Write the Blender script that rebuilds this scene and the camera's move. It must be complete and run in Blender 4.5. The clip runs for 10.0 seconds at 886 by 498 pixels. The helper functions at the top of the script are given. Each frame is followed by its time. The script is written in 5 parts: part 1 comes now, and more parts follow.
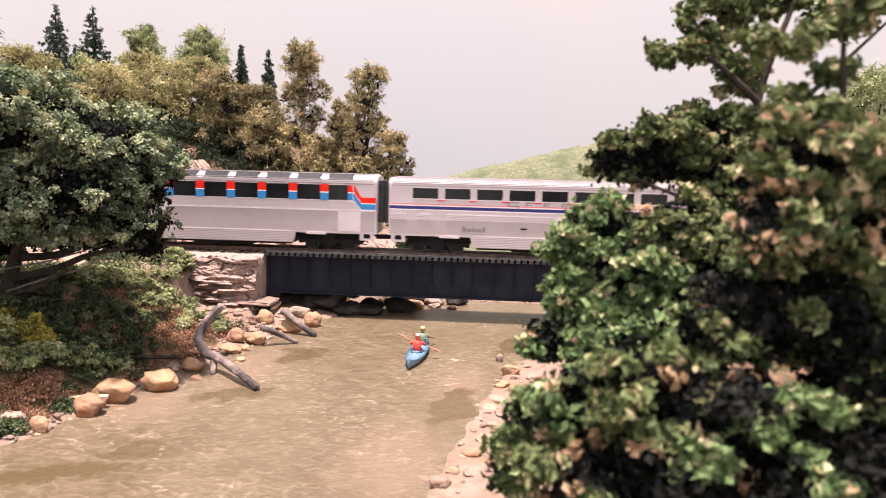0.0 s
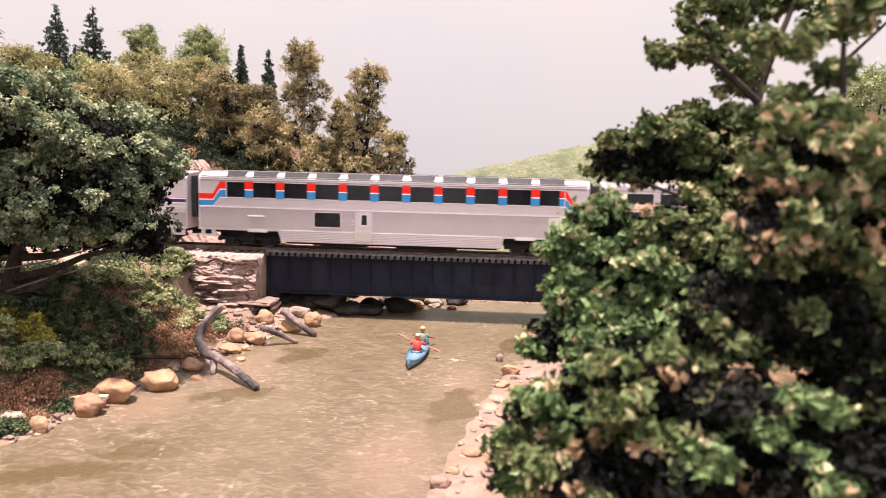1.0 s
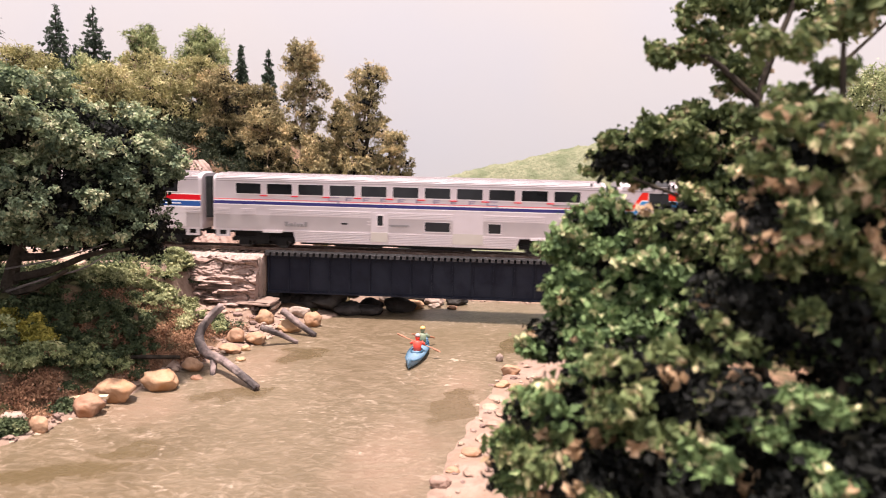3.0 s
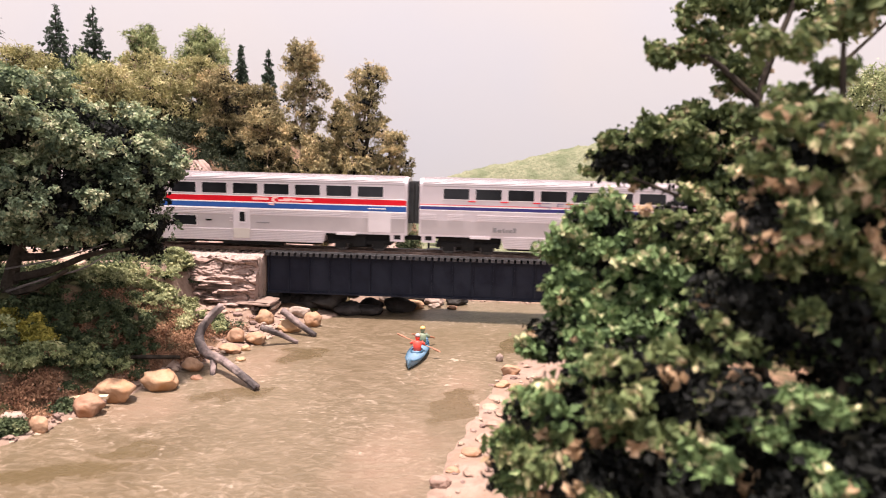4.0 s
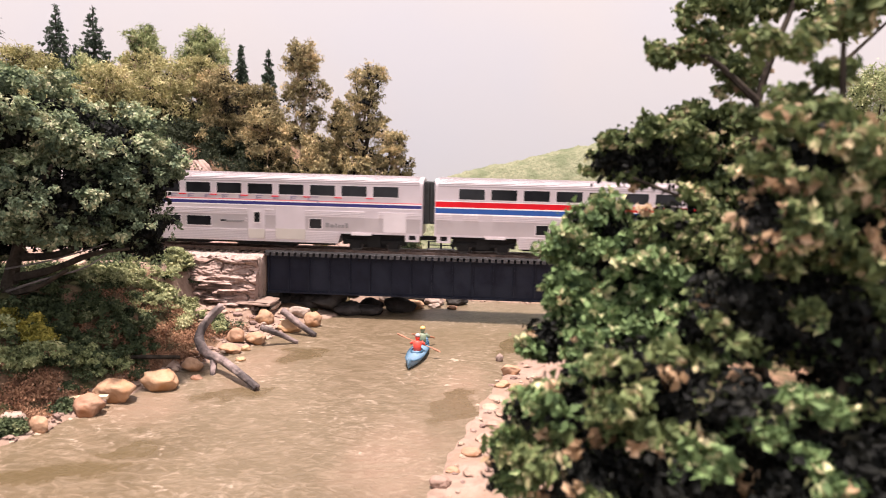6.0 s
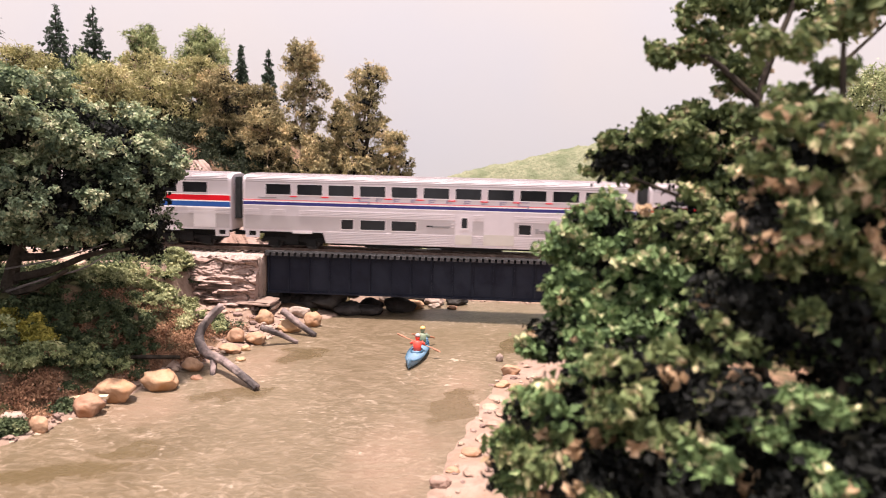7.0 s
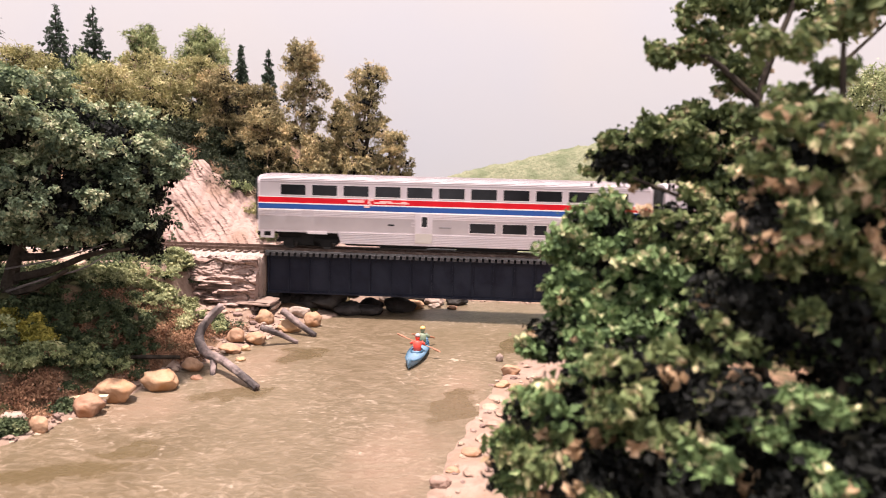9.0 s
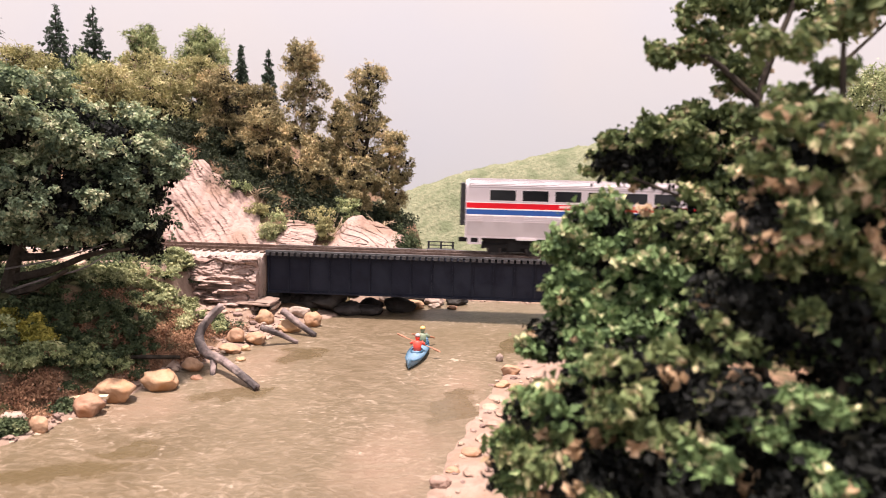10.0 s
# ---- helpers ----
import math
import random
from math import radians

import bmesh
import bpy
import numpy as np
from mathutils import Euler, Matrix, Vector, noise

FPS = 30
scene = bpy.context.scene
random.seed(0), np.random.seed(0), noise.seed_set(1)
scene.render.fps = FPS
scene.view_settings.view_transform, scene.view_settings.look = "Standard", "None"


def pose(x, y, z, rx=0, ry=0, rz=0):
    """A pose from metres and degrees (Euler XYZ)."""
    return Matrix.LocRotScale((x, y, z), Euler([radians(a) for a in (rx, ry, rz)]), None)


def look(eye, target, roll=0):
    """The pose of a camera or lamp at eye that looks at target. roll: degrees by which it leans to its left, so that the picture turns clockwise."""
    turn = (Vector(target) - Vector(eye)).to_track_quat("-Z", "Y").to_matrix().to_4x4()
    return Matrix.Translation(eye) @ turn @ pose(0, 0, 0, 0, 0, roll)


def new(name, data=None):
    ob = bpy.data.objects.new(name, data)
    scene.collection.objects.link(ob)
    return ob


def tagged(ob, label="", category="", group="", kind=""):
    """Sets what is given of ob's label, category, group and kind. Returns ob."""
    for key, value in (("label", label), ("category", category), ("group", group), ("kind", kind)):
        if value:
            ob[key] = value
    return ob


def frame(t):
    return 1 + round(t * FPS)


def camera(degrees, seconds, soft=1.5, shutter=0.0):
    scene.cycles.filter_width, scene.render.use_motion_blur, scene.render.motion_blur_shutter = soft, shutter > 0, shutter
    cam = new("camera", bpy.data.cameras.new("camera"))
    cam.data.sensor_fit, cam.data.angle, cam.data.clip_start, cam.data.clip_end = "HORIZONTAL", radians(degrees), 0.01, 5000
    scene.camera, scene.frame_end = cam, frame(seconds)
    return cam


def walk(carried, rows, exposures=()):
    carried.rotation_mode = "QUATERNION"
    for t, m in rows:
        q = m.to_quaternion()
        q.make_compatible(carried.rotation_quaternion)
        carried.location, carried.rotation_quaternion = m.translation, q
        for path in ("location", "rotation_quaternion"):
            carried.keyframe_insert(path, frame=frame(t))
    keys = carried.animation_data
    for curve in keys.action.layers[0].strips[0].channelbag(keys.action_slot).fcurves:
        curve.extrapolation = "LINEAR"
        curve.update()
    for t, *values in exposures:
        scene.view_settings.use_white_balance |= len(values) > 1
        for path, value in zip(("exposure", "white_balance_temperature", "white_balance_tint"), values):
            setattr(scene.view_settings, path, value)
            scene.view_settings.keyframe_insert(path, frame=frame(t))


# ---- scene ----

# A model railway in scale 1:87. Builders work in millimetres; part() turns them into metres.
# x runs along the track, y away from the camera, z up from the river's surface.
MM = 0.001
RAIL_TOP = 51.2
TRACK_Y = 530.0
SPEED = 156.2

cam = camera(65, 10.0, 1.0, 0.3)
EYE = (0.0, 0.0, 0.125)
AIM = (-0.0605, 0.9891, -0.009)
view = look(EYE, AIM, 1.4)
walk(cam, [(0.0, view), (10.0, view)], [(0.0, 1.0, 6600, 15), (10.0, 1.0, 6600, 15)])
cam.data.dof.use_dof = True
cam.data.dof.focus_distance = 0.46
cam.data.dof.aperture_fstop = 22.0

# ---- light: the layout room's pale surroundings, the lamp above the layout and an added fill ----
world = bpy.data.worlds.new("room_light")
scene.world = world
world.use_nodes = True
world.node_tree.nodes["Background"].inputs[0].default_value = (0.98, 0.94, 1.0, 1)
world.node_tree.nodes["Background"].inputs[1].default_value = 0.66
lamp = new("overhead_light", bpy.data.lights.new("overhead_light", "SUN"))
lamp.data.energy, lamp.data.angle, lamp.data.color = 6.0, radians(3), (1.0, 0.88, 0.83)
lamp.matrix_world = look((-0.06, 0.39, 1.6), (0.03, 0.47, 0.0))
# unseen soft fill in front, added to brighten the train's sides and the bank
fill_lamp = new("room_ceiling_light", bpy.data.lights.new("room_ceiling_light", "AREA"))
fill_lamp.data.energy, fill_lamp.data.size, fill_lamp.data.color = 3.0, 1.1, (1.0, 0.91, 0.9)
fill_lamp.matrix_world = look((-0.25, -0.55, 1.15), (0.0, 0.5, 0.05))


# ---- materials ----
def socket(node, name, value):
    node.inputs[name].default_value = value


def shade(name, low, high, scale=200.0, rough=0.7, metal=0.0, bump=0.3, fine=900.0, island=0.0, per_object=0.0,
          stain=None, stain_scale=40.0, detail=6.0, spec=0.4, bump_mm=0.6, coat=0.0):
    """Two-scale noise between two colours, with relief; optionally a variation per piece."""
    m = bpy.data.materials.new(name)
    m.use_nodes = True
    n, l = m.node_tree.nodes, m.node_tree.links
    bsdf = n["Principled BSDF"]
    socket(bsdf, "Roughness", rough), socket(bsdf, "Metallic", metal), socket(bsdf, "Specular IOR Level", spec)
    socket(bsdf, "Coat Weight", coat)
    coords = n.new("ShaderNodeTexCoord")
    tex = n.new("ShaderNodeTexNoise")
    socket(tex, "Scale", scale), socket(tex, "Detail", detail), socket(tex, "Roughness", 0.62)
    l.new(coords.outputs["Object"], tex.inputs["Vector"])
    ramp = n.new("ShaderNodeValToRGB")
    ramp.color_ramp.elements[0].position, ramp.color_ramp.elements[1].position = 0.32, 0.68
    ramp.color_ramp.elements[0].color, ramp.color_ramp.elements[1].color = (*low, 1), (*high, 1)
    l.new(tex.outputs["Fac"], ramp.inputs["Fac"])
    colour = ramp.outputs["Color"]
    if stain:
        big = n.new("ShaderNodeTexNoise")
        socket(big, "Scale", stain_scale), socket(big, "Detail", 5.0)
        l.new(coords.outputs["Object"], big.inputs["Vector"])
        edge = n.new("ShaderNodeValToRGB")
        edge.color_ramp.elements[0].position, edge.color_ramp.elements[1].position = 0.48, 0.62
        l.new(big.outputs["Fac"], edge.inputs["Fac"])
        mix = n.new("ShaderNodeMixRGB")
        mix.inputs[2].default_value = (*stain, 1)
        l.new(edge.outputs["Color"], mix.inputs[0]), l.new(colour, mix.inputs[1])
        colour = mix.outputs[0]
    if island or per_object:
        if island:
            piece = n.new("ShaderNodeNewGeometry").outputs["Random Per Island"]
        else:
            piece = n.new("ShaderNodeObjectInfo").outputs["Random"]
        spread = n.new("ShaderNodeMapRange")
        amount = island or per_object
        socket(spread, "To Min", 1 - amount), socket(spread, "To Max", 1 + amount)
        l.new(piece, spread.inputs["Value"])
        hsv = n.new("ShaderNodeHueSaturation")
        l.new(spread.outputs[0], hsv.inputs["Value"]), l.new(colour, hsv.inputs["Color"])
        hue = n.new("ShaderNodeMapRange")
        socket(hue, "To Min", 0.5 - 0.05 * amount), socket(hue, "To Max", 0.5 + 0.05 * amount)
        l.new(piece, hue.inputs["Value"]), l.new(hue.outputs[0], hsv.inputs["Hue"])
        colour = hsv.outputs[0]
    l.new(colour, bsdf.inputs["Base Color"])
    if bump:
        grain = n.new("ShaderNodeTexNoise")
        socket(grain, "Scale", fine), socket(grain, "Detail", 4.0)
        l.new(coords.outputs["Object"], grain.inputs["Vector"])
        relief = n.new("ShaderNodeBump")
        socket(relief, "Strength", bump), socket(relief, "Distance", bump_mm * MM)
        l.new(grain.outputs["Fac"], relief.inputs["Height"]), l.new(relief.outputs[0], bsdf.inputs["Normal"])
    return m


def leafy(name, low, high, tip, amount=0.35, patch=85.0):
    """Foliage: broad patches of tone, and a shade of its own for each small leaf; a little light passes through."""
    m = bpy.data.materials.new(name)
    m.use_nodes = True
    n, l = m.node_tree.nodes, m.node_tree.links
    bsdf = n["Principled BSDF"]
    socket(bsdf, "Roughness", 0.75), socket(bsdf, "Specular IOR Level", 0.2)
    coords = n.new("ShaderNodeTexCoord")
    tex = n.new("ShaderNodeTexNoise")
    socket(tex, "Scale", patch), socket(tex, "Detail", 3.0)
    l.new(coords.outputs["Object"], tex.inputs["Vector"])
    spread = n.new("ShaderNodeMapRange")
    socket(spread, "From Min", 0.3), socket(spread, "From Max", 0.7), socket(spread, "To Min", -0.12), socket(spread, "To Max", 0.58)
    l.new(tex.outputs["Fac"], spread.inputs["Value"])
    tone = n.new("ShaderNodeMath")
    tone.operation = "MULTIPLY_ADD"
    l.new(n.new("ShaderNodeNewGeometry").outputs["Random Per Island"], tone.inputs[0])
    tone.inputs[1].default_value = 0.55
    l.new(spread.outputs[0], tone.inputs[2])
    ramp = n.new("ShaderNodeValToRGB")
    ramp.color_ramp.elements[0].color, ramp.color_ramp.elements[1].color = (*low, 1), (*tip, 1)
    mid = ramp.color_ramp.elements.new(1 - amount)
    mid.color = (*high, 1)
    l.new(tone.outputs[0], ramp.inputs["Fac"])
    l.new(ramp.outputs[0], bsdf.inputs["Base Color"])
    thin = n.new("ShaderNodeBsdfTranslucent")
    l.new(ramp.outputs[0], thin.inputs["Color"])
    both = n.new("ShaderNodeMixShader")
    both.inputs[0].default_value = 0.2
    l.new(bsdf.outputs[0], both.inputs[1]), l.new(thin.outputs[0], both.inputs[2])
    l.new(both.outputs[0], n["Material Output"].inputs["Surface"])
    return m


SILVER = shade("silver_car_paint", (0.54, 0.48, 0.495), (0.59, 0.525, 0.54), 60, 0.42, 0.2, 0.05, 1500)
SILVER_RIB = shade("bright_fluted_silver", (0.62, 0.56, 0.565), (0.67, 0.605, 0.61), 90, 0.38, 0.2, 0.05, 1500)
ROOF = shade("silver_roof_paint", (0.34, 0.302, 0.3), (0.39, 0.348, 0.345), 80, 0.4, 0.2, 0.05, 1500)
SMOOTH_GREY = shade("smooth_grey_side_paint", (0.41, 0.362, 0.362), (0.45, 0.4, 0.398), 60, 0.45, 0.15, 0.05, 1500)
PANEL = shade("grey_door_paint", (0.47, 0.43, 0.38), (0.51, 0.465, 0.415), 80, 0.5, 0.1, 0.05, 1500)
PANE = shade("smoked_window_plastic", (0.006, 0.007, 0.008), (0.018, 0.019, 0.021), 45, 0.2, 0.0, 0.0, spec=0.28)
ROOF_PANE = shade("smoked_roof_plastic", (0.012, 0.013, 0.015), (0.03, 0.03, 0.033), 90, 0.55, 0.0, 0.0, spec=0.15)
RED = shade("red_stripe_paint", (0.6, 0.005, 0.014), (0.66, 0.008, 0.018), 120, 0.5, 0, 0.0, spec=0.2)
ORANGE_RED = shade("orange_red_stripe_paint", (0.66, 0.018, 0.008), (0.72, 0.025, 0.012), 120, 0.5, 0, 0.0, spec=0.2)
BLUE = shade("blue_stripe_paint", (0.02, 0.075, 0.27), (0.027, 0.09, 0.3), 120, 0.5, 0, 0.0, spec=0.2)
SKY_BLUE = shade("sky_blue_stripe_paint", (0.03, 0.2, 0.46), (0.04, 0.23, 0.5), 120, 0.5, 0, 0.0, spec=0.2)
NAVY = shade("navy_line_paint", (0.03, 0.03, 0.14), (0.04, 0.04, 0.17), 120, 0.5, 0, 0.0, spec=0.2)
PINK = shade("thin_red_line_paint", (0.72, 0.16, 0.17), (0.76, 0.2, 0.2), 120, 0.4, 0, 0.0)
WHITE = shade("white_stripe_paint", (0.78, 0.74, 0.74), (0.82, 0.78, 0.78), 120, 0.4, 0, 0.0)
PALE = shade("pale_pink_lettering", (0.78, 0.42, 0.38), (0.85, 0.55, 0.5), 300, 0.5, 0, 0.0)
GREY_MARK = shade("grey_lettering", (0.19, 0.18, 0.18), (0.24, 0.22, 0.22), 300, 0.5, 0, 0.0)
VIOLET_MARK = shade("grey_violet_lettering", (0.22, 0.19, 0.25), (0.28, 0.24, 0.31), 300, 0.5, 0, 0.0)
BLACK = shade("black_running_gear", (0.004, 0.004, 0.0045), (0.011, 0.0105, 0.010), 300, 0.7, 0, 0.3, 1200, spec=0.2)
RUBBER = shade("black_rubber_bellows", (0.02, 0.022, 0.022), (0.045, 0.046, 0.046), 200, 0.7, 0, 0.3, 900)
WHEEL = shade("dull_steel_wheel", (0.05, 0.047, 0.045), (0.12, 0.11, 0.105), 300, 0.4, 0.7, 0.1)

GIRDER = shade("black_bridge_paint", (0.0055, 0.0068, 0.0135), (0.011, 0.013, 0.023), 120, 0.6, 0, 0.25, 700,
               stain=(0.013, 0.0155, 0.025), stain_scale=55, spec=0.16)
TIE = shade("dark_bridge_timber", (0.02, 0.019, 0.021), (0.045, 0.042, 0.043), 400, 0.75, 0, 0.5, 900, per_object=0.3)
TIMBER = shade("weathered_grey_timber", (0.05, 0.048, 0.048), (0.1, 0.094, 0.092), 300, 0.75, 0, 0.4, 900)
TRACK_TIE = shade("brown_track_tie", (0.09, 0.06, 0.045), (0.17, 0.12, 0.09), 300, 0.8, 0, 0.4, 900, per_object=0.25)
STEEL = shade("rusty_brown_rail", (0.12, 0.075, 0.055), (0.24, 0.17, 0.14), 300, 0.45, 0.5, 0.2)
SOIL = shade("brown_earth", (0.06, 0.036, 0.022), (0.2, 0.125, 0.08), 110, 0.95, 0, 0.9, 500, stain=(0.05, 0.05, 0.022),
             stain_scale=34, spec=0.1, bump_mm=1.5)
BALLAST = shade("pinkish_grey_ballast", (0.25, 0.185, 0.16), (0.42, 0.33, 0.295), 500, 0.9, 0, 1.0, 900, spec=0.15, bump_mm=1.0)
ROCK = shade("pale_pink_rock", (0.25, 0.168, 0.14), (0.37, 0.27, 0.232), 60, 0.85, 0, 0.9, 260, stain=(0.23, 0.15, 0.115),
             stain_scale=30, spec=0.2, bump_mm=1.8)
TAN = shade("tan_stone", (0.25, 0.142, 0.08), (0.38, 0.24, 0.15), 70, 0.75, 0, 0.5, 400, per_object=0.2, stain=(0.27, 0.125, 0.05),
            stain_scale=50, bump_mm=1.0)
GREY_STONE = shade("grey_brown_stone", (0.2, 0.145, 0.115), (0.36, 0.28, 0.23), 70, 0.8, 0, 0.7, 400, per_object=0.2, bump_mm=1.0)
PINK_STONE = shade("pale_pink_stone", (0.21, 0.138, 0.1), (0.34, 0.235, 0.178), 70, 0.8, 0, 0.7, 400, per_object=0.2, bump_mm=1.0)
# stone made near black: the shade under the bridge is in its colour
SHADE_STONE = shade("shade_dark_stone", (0.012, 0.0105, 0.0095), (0.04, 0.035, 0.032), 70, 0.8, 0, 0.8, 400, per_object=0.3, spec=0.2, bump_mm=1.0)
LEDGE = shade("layered_ledge_stone", (0.225, 0.15, 0.122), (0.37, 0.27, 0.23), 90, 0.88, 0, 0.9, 350, per_object=0.16, bump_mm=1.2)
BRICK = shade("brown_masonry", (0.17, 0.12, 0.09), (0.3, 0.22, 0.17), 120, 0.85, 0, 0.7, 500, per_object=0.25)
CONCRETE = shade("stained_concrete", (0.2, 0.145, 0.12), (0.36, 0.28, 0.24), 80, 0.9, 0, 0.9, 350, stain=(0.14, 0.105, 0.085), stain_scale=60, bump_mm=1.2)
WOOD = shade("grey_driftwood", (0.055, 0.042, 0.04), (0.27, 0.205, 0.185), 120, 0.85, 0, 1.0, 300, bump_mm=1.4, stain=(0.05, 0.04, 0.038), stain_scale=70)
GRAVEL = shade("pinkish_shore_sand", (0.165, 0.112, 0.083), (0.27, 0.19, 0.147), 130, 0.8, 0, 0.7, 500, spec=0.3, bump_mm=1.0,
               stain=(0.2, 0.132, 0.092), stain_scale=45)
RUBBLE = shade("mixed_rubble", (0.15, 0.1, 0.075), (0.3, 0.21, 0.165), 90, 0.85, 0, 0.7, 500, island=0.35)
BARK = shade("dark_bark", (0.014, 0.011, 0.009), (0.05, 0.04, 0.03), 250, 0.9, 0, 0.8, 700, spec=0.1)
PALE_BARK = shade("pale_twig", (0.26, 0.19, 0.12), (0.42, 0.32, 0.22), 250, 0.85, 0, 0.5, 700)
DEAD_BARK = shade("grey_dead_branch", (0.07, 0.06, 0.057), (0.16, 0.14, 0.13), 250, 0.9, 0, 0.5, 700, spec=0.1)
BOARD = shade("pale_cut_wood", (0.45, 0.33, 0.2), (0.62, 0.48, 0.32), 160, 0.7, 0, 0.4, 600)
GREY_STONE_CAP = shade("pale_grey_plastic", (0.3, 0.26, 0.25), (0.38, 0.33, 0.32), 300, 0.6, 0, 0.1)
HULL = shade("blue_boat_plastic", (0.1, 0.18, 0.25), (0.14, 0.23, 0.31), 160, 0.4, 0, 0.1, 900)
HULL_DARK = shade("dark_blue_boat_edge", (0.02, 0.07, 0.12), (0.035, 0.1, 0.16), 160, 0.4, 0, 0.1, 900)
FIGURE_RED = shade("red_figure_paint", (0.6, 0.05, 0.035), (0.7, 0.08, 0.05), 300, 0.6, 0, 0.1)
FIGURE_GREEN = shade("green_figure_paint", (0.12, 0.16, 0.1), (0.22, 0.26, 0.18), 300, 0.6, 0, 0.1)
YELLOW = shade("yellow_plastic", (0.75, 0.42, 0.12), (0.8, 0.5, 0.18), 300, 0.5, 0, 0.1)
PADDLE_WOOD = shade("orange_brown_shaft", (0.28, 0.12, 0.065), (0.36, 0.16, 0.09), 300, 0.5, 0, 0.1)
BACKDROP = shade("self_lit_painted_wall", (0.115, 0.11, 0.111), (0.125, 0.116, 0.114), 2.2, 0.9, 0, 0.0, spec=0.1)
FAR_HILL = shade("mossy_hill_flock", (0.115, 0.125, 0.075), (0.2, 0.2, 0.128), 210, 0.95, 0, 1.0, 240, spec=0.1, bump_mm=3,
                 stain=(0.11, 0.125, 0.072), stain_scale=48)
def muddy_water():
    """Brown resin: broad tints, stretched flow streaks with pale foam flecks, smooth glossy pools and fine ripples."""
    m = bpy.data.materials.new("muddy_river_resin")
    m.use_nodes = True
    n, l = m.node_tree.nodes, m.node_tree.links
    bsdf = n["Principled BSDF"]
    coords = n.new("ShaderNodeTexCoord")

    def tex(scale, detail, stretch=(1, 1, 1), turn=0.0, warp=0.0):
        mp = n.new("ShaderNodeMapping")
        mp.inputs["Scale"].default_value, mp.inputs["Rotation"].default_value = stretch, (0, 0, radians(turn))
        l.new(coords.outputs["Object"], mp.inputs["Vector"])
        t = n.new("ShaderNodeTexNoise")
        socket(t, "Scale", scale), socket(t, "Detail", detail), socket(t, "Distortion", warp)
        l.new(mp.outputs[0], t.inputs["Vector"])
        return t.outputs["Fac"]

    def ramp(fac, a, b, low, high):
        r = n.new("ShaderNodeValToRGB")
        r.color_ramp.elements[0].position, r.color_ramp.elements[1].position = a, b
        r.color_ramp.elements[0].color, r.color_ramp.elements[1].color = (*low, 1), (*high, 1)
        l.new(fac, r.inputs["Fac"])
        return r.outputs["Color"]

    def mixed(fac, one, two):
        x = n.new("ShaderNodeMixRGB")
        l.new(fac, x.inputs[0])
        l.new(one, x.inputs[1])
        if isinstance(two, tuple):
            x.inputs[2].default_value = (*two, 1)
        else:
            l.new(two, x.inputs[2])
        return x.outputs[0]

    def fac_mul(a, b):
        x = n.new("ShaderNodeMath")
        x.operation = "MULTIPLY"
        l.new(a, x.inputs[0]), l.new(b, x.inputs[1])
        return x.outputs[0]

    # smooth pools: (x, y, half length, half width, turn)
    drift = n.new("ShaderNodeTexNoise")
    socket(drift, "Scale", 60.0), socket(drift, "Detail", 3.0)
    l.new(coords.outputs["Object"], drift.inputs["Vector"])
    shove = n.new("ShaderNodeVectorMath")
    shove.operation = "MULTIPLY_ADD"
    l.new(drift.outputs["Color"], shove.inputs[0])
    shove.inputs[1].default_value, shove.inputs[2].default_value = (0.03, 0.03, 0), (-0.015, -0.015, 0)
    moved = n.new("ShaderNodeVectorMath")
    l.new(coords.outputs["Object"], moved.inputs[0]), l.new(shove.outputs[0], moved.inputs[1])
    pool = None
    for x, y, a, b, turn in ((-0.160, 0.244, 0.030, 0.011, 22), (-0.143, 0.268, 0.016, 0.007, 30), (-0.012, 0.340, 0.011, 0.030, -14),
                             (-0.113, 0.412, 0.016, 0.020, -30), (-0.130, 0.338, 0.026, 0.010, 35), (0.018, 0.452, 0.010, 0.030, -16)):
        mp = n.new("ShaderNodeMapping")
        mp.vector_type = "TEXTURE"
        mp.inputs["Location"].default_value, mp.inputs["Rotation"].default_value, mp.inputs["Scale"].default_value = (x, y, 0), (0, 0, radians(turn)), (a, b, 1)
        l.new(moved.outputs[0], mp.inputs["Vector"])
        size = n.new("ShaderNodeVectorMath")
        size.operation = "LENGTH"
        l.new(mp.outputs[0], size.inputs[0])
        one = ramp(size.outputs["Value"], 0.7, 1.02, (0.72, 0.72, 0.72), (0, 0, 0))
        if pool is None:
            pool = one
        else:
            most = n.new("ShaderNodeMath")
            most.operation = "MAXIMUM"
            l.new(pool, most.inputs[0]), l.new(one, most.inputs[1])
            pool = most.outputs[0]
    sand = None
    for x, y, a, b in ((-0.035, 0.27, 0.03, 0.06), (-0.13, 0.385, 0.02, 0.06), (-0.165, 0.315, 0.035, 0.03), (-0.01, 0.36, 0.018, 0.06)):
        mp = n.new("ShaderNodeMapping")
        mp.vector_type = "TEXTURE"
        mp.inputs["Location"].default_value, mp.inputs["Scale"].default_value = (x, y, 0), (a, b, 1)
        l.new(moved.outputs[0], mp.inputs["Vector"])
        size = n.new("ShaderNodeVectorMath")
        size.operation = "LENGTH"
        l.new(mp.outputs[0], size.inputs[0])
        one = ramp(size.outputs["Value"], 0.3, 1.1, (0.6, 0.6, 0.6), (0, 0, 0))
        if sand is None:
            sand = one
        else:
            most = n.new("ShaderNodeMath")
            most.operation = "MAXIMUM"
            l.new(sand, most.inputs[0]), l.new(one, most.inputs[1])
            sand = most.outputs[0]
    base = ramp(tex(14, 4, (1, 0.5, 1), 20), 0.35, 0.65, (0.085, 0.062, 0.034), (0.115, 0.087, 0.052))
    base = mixed(sand, base, (0.195, 0.13, 0.09))
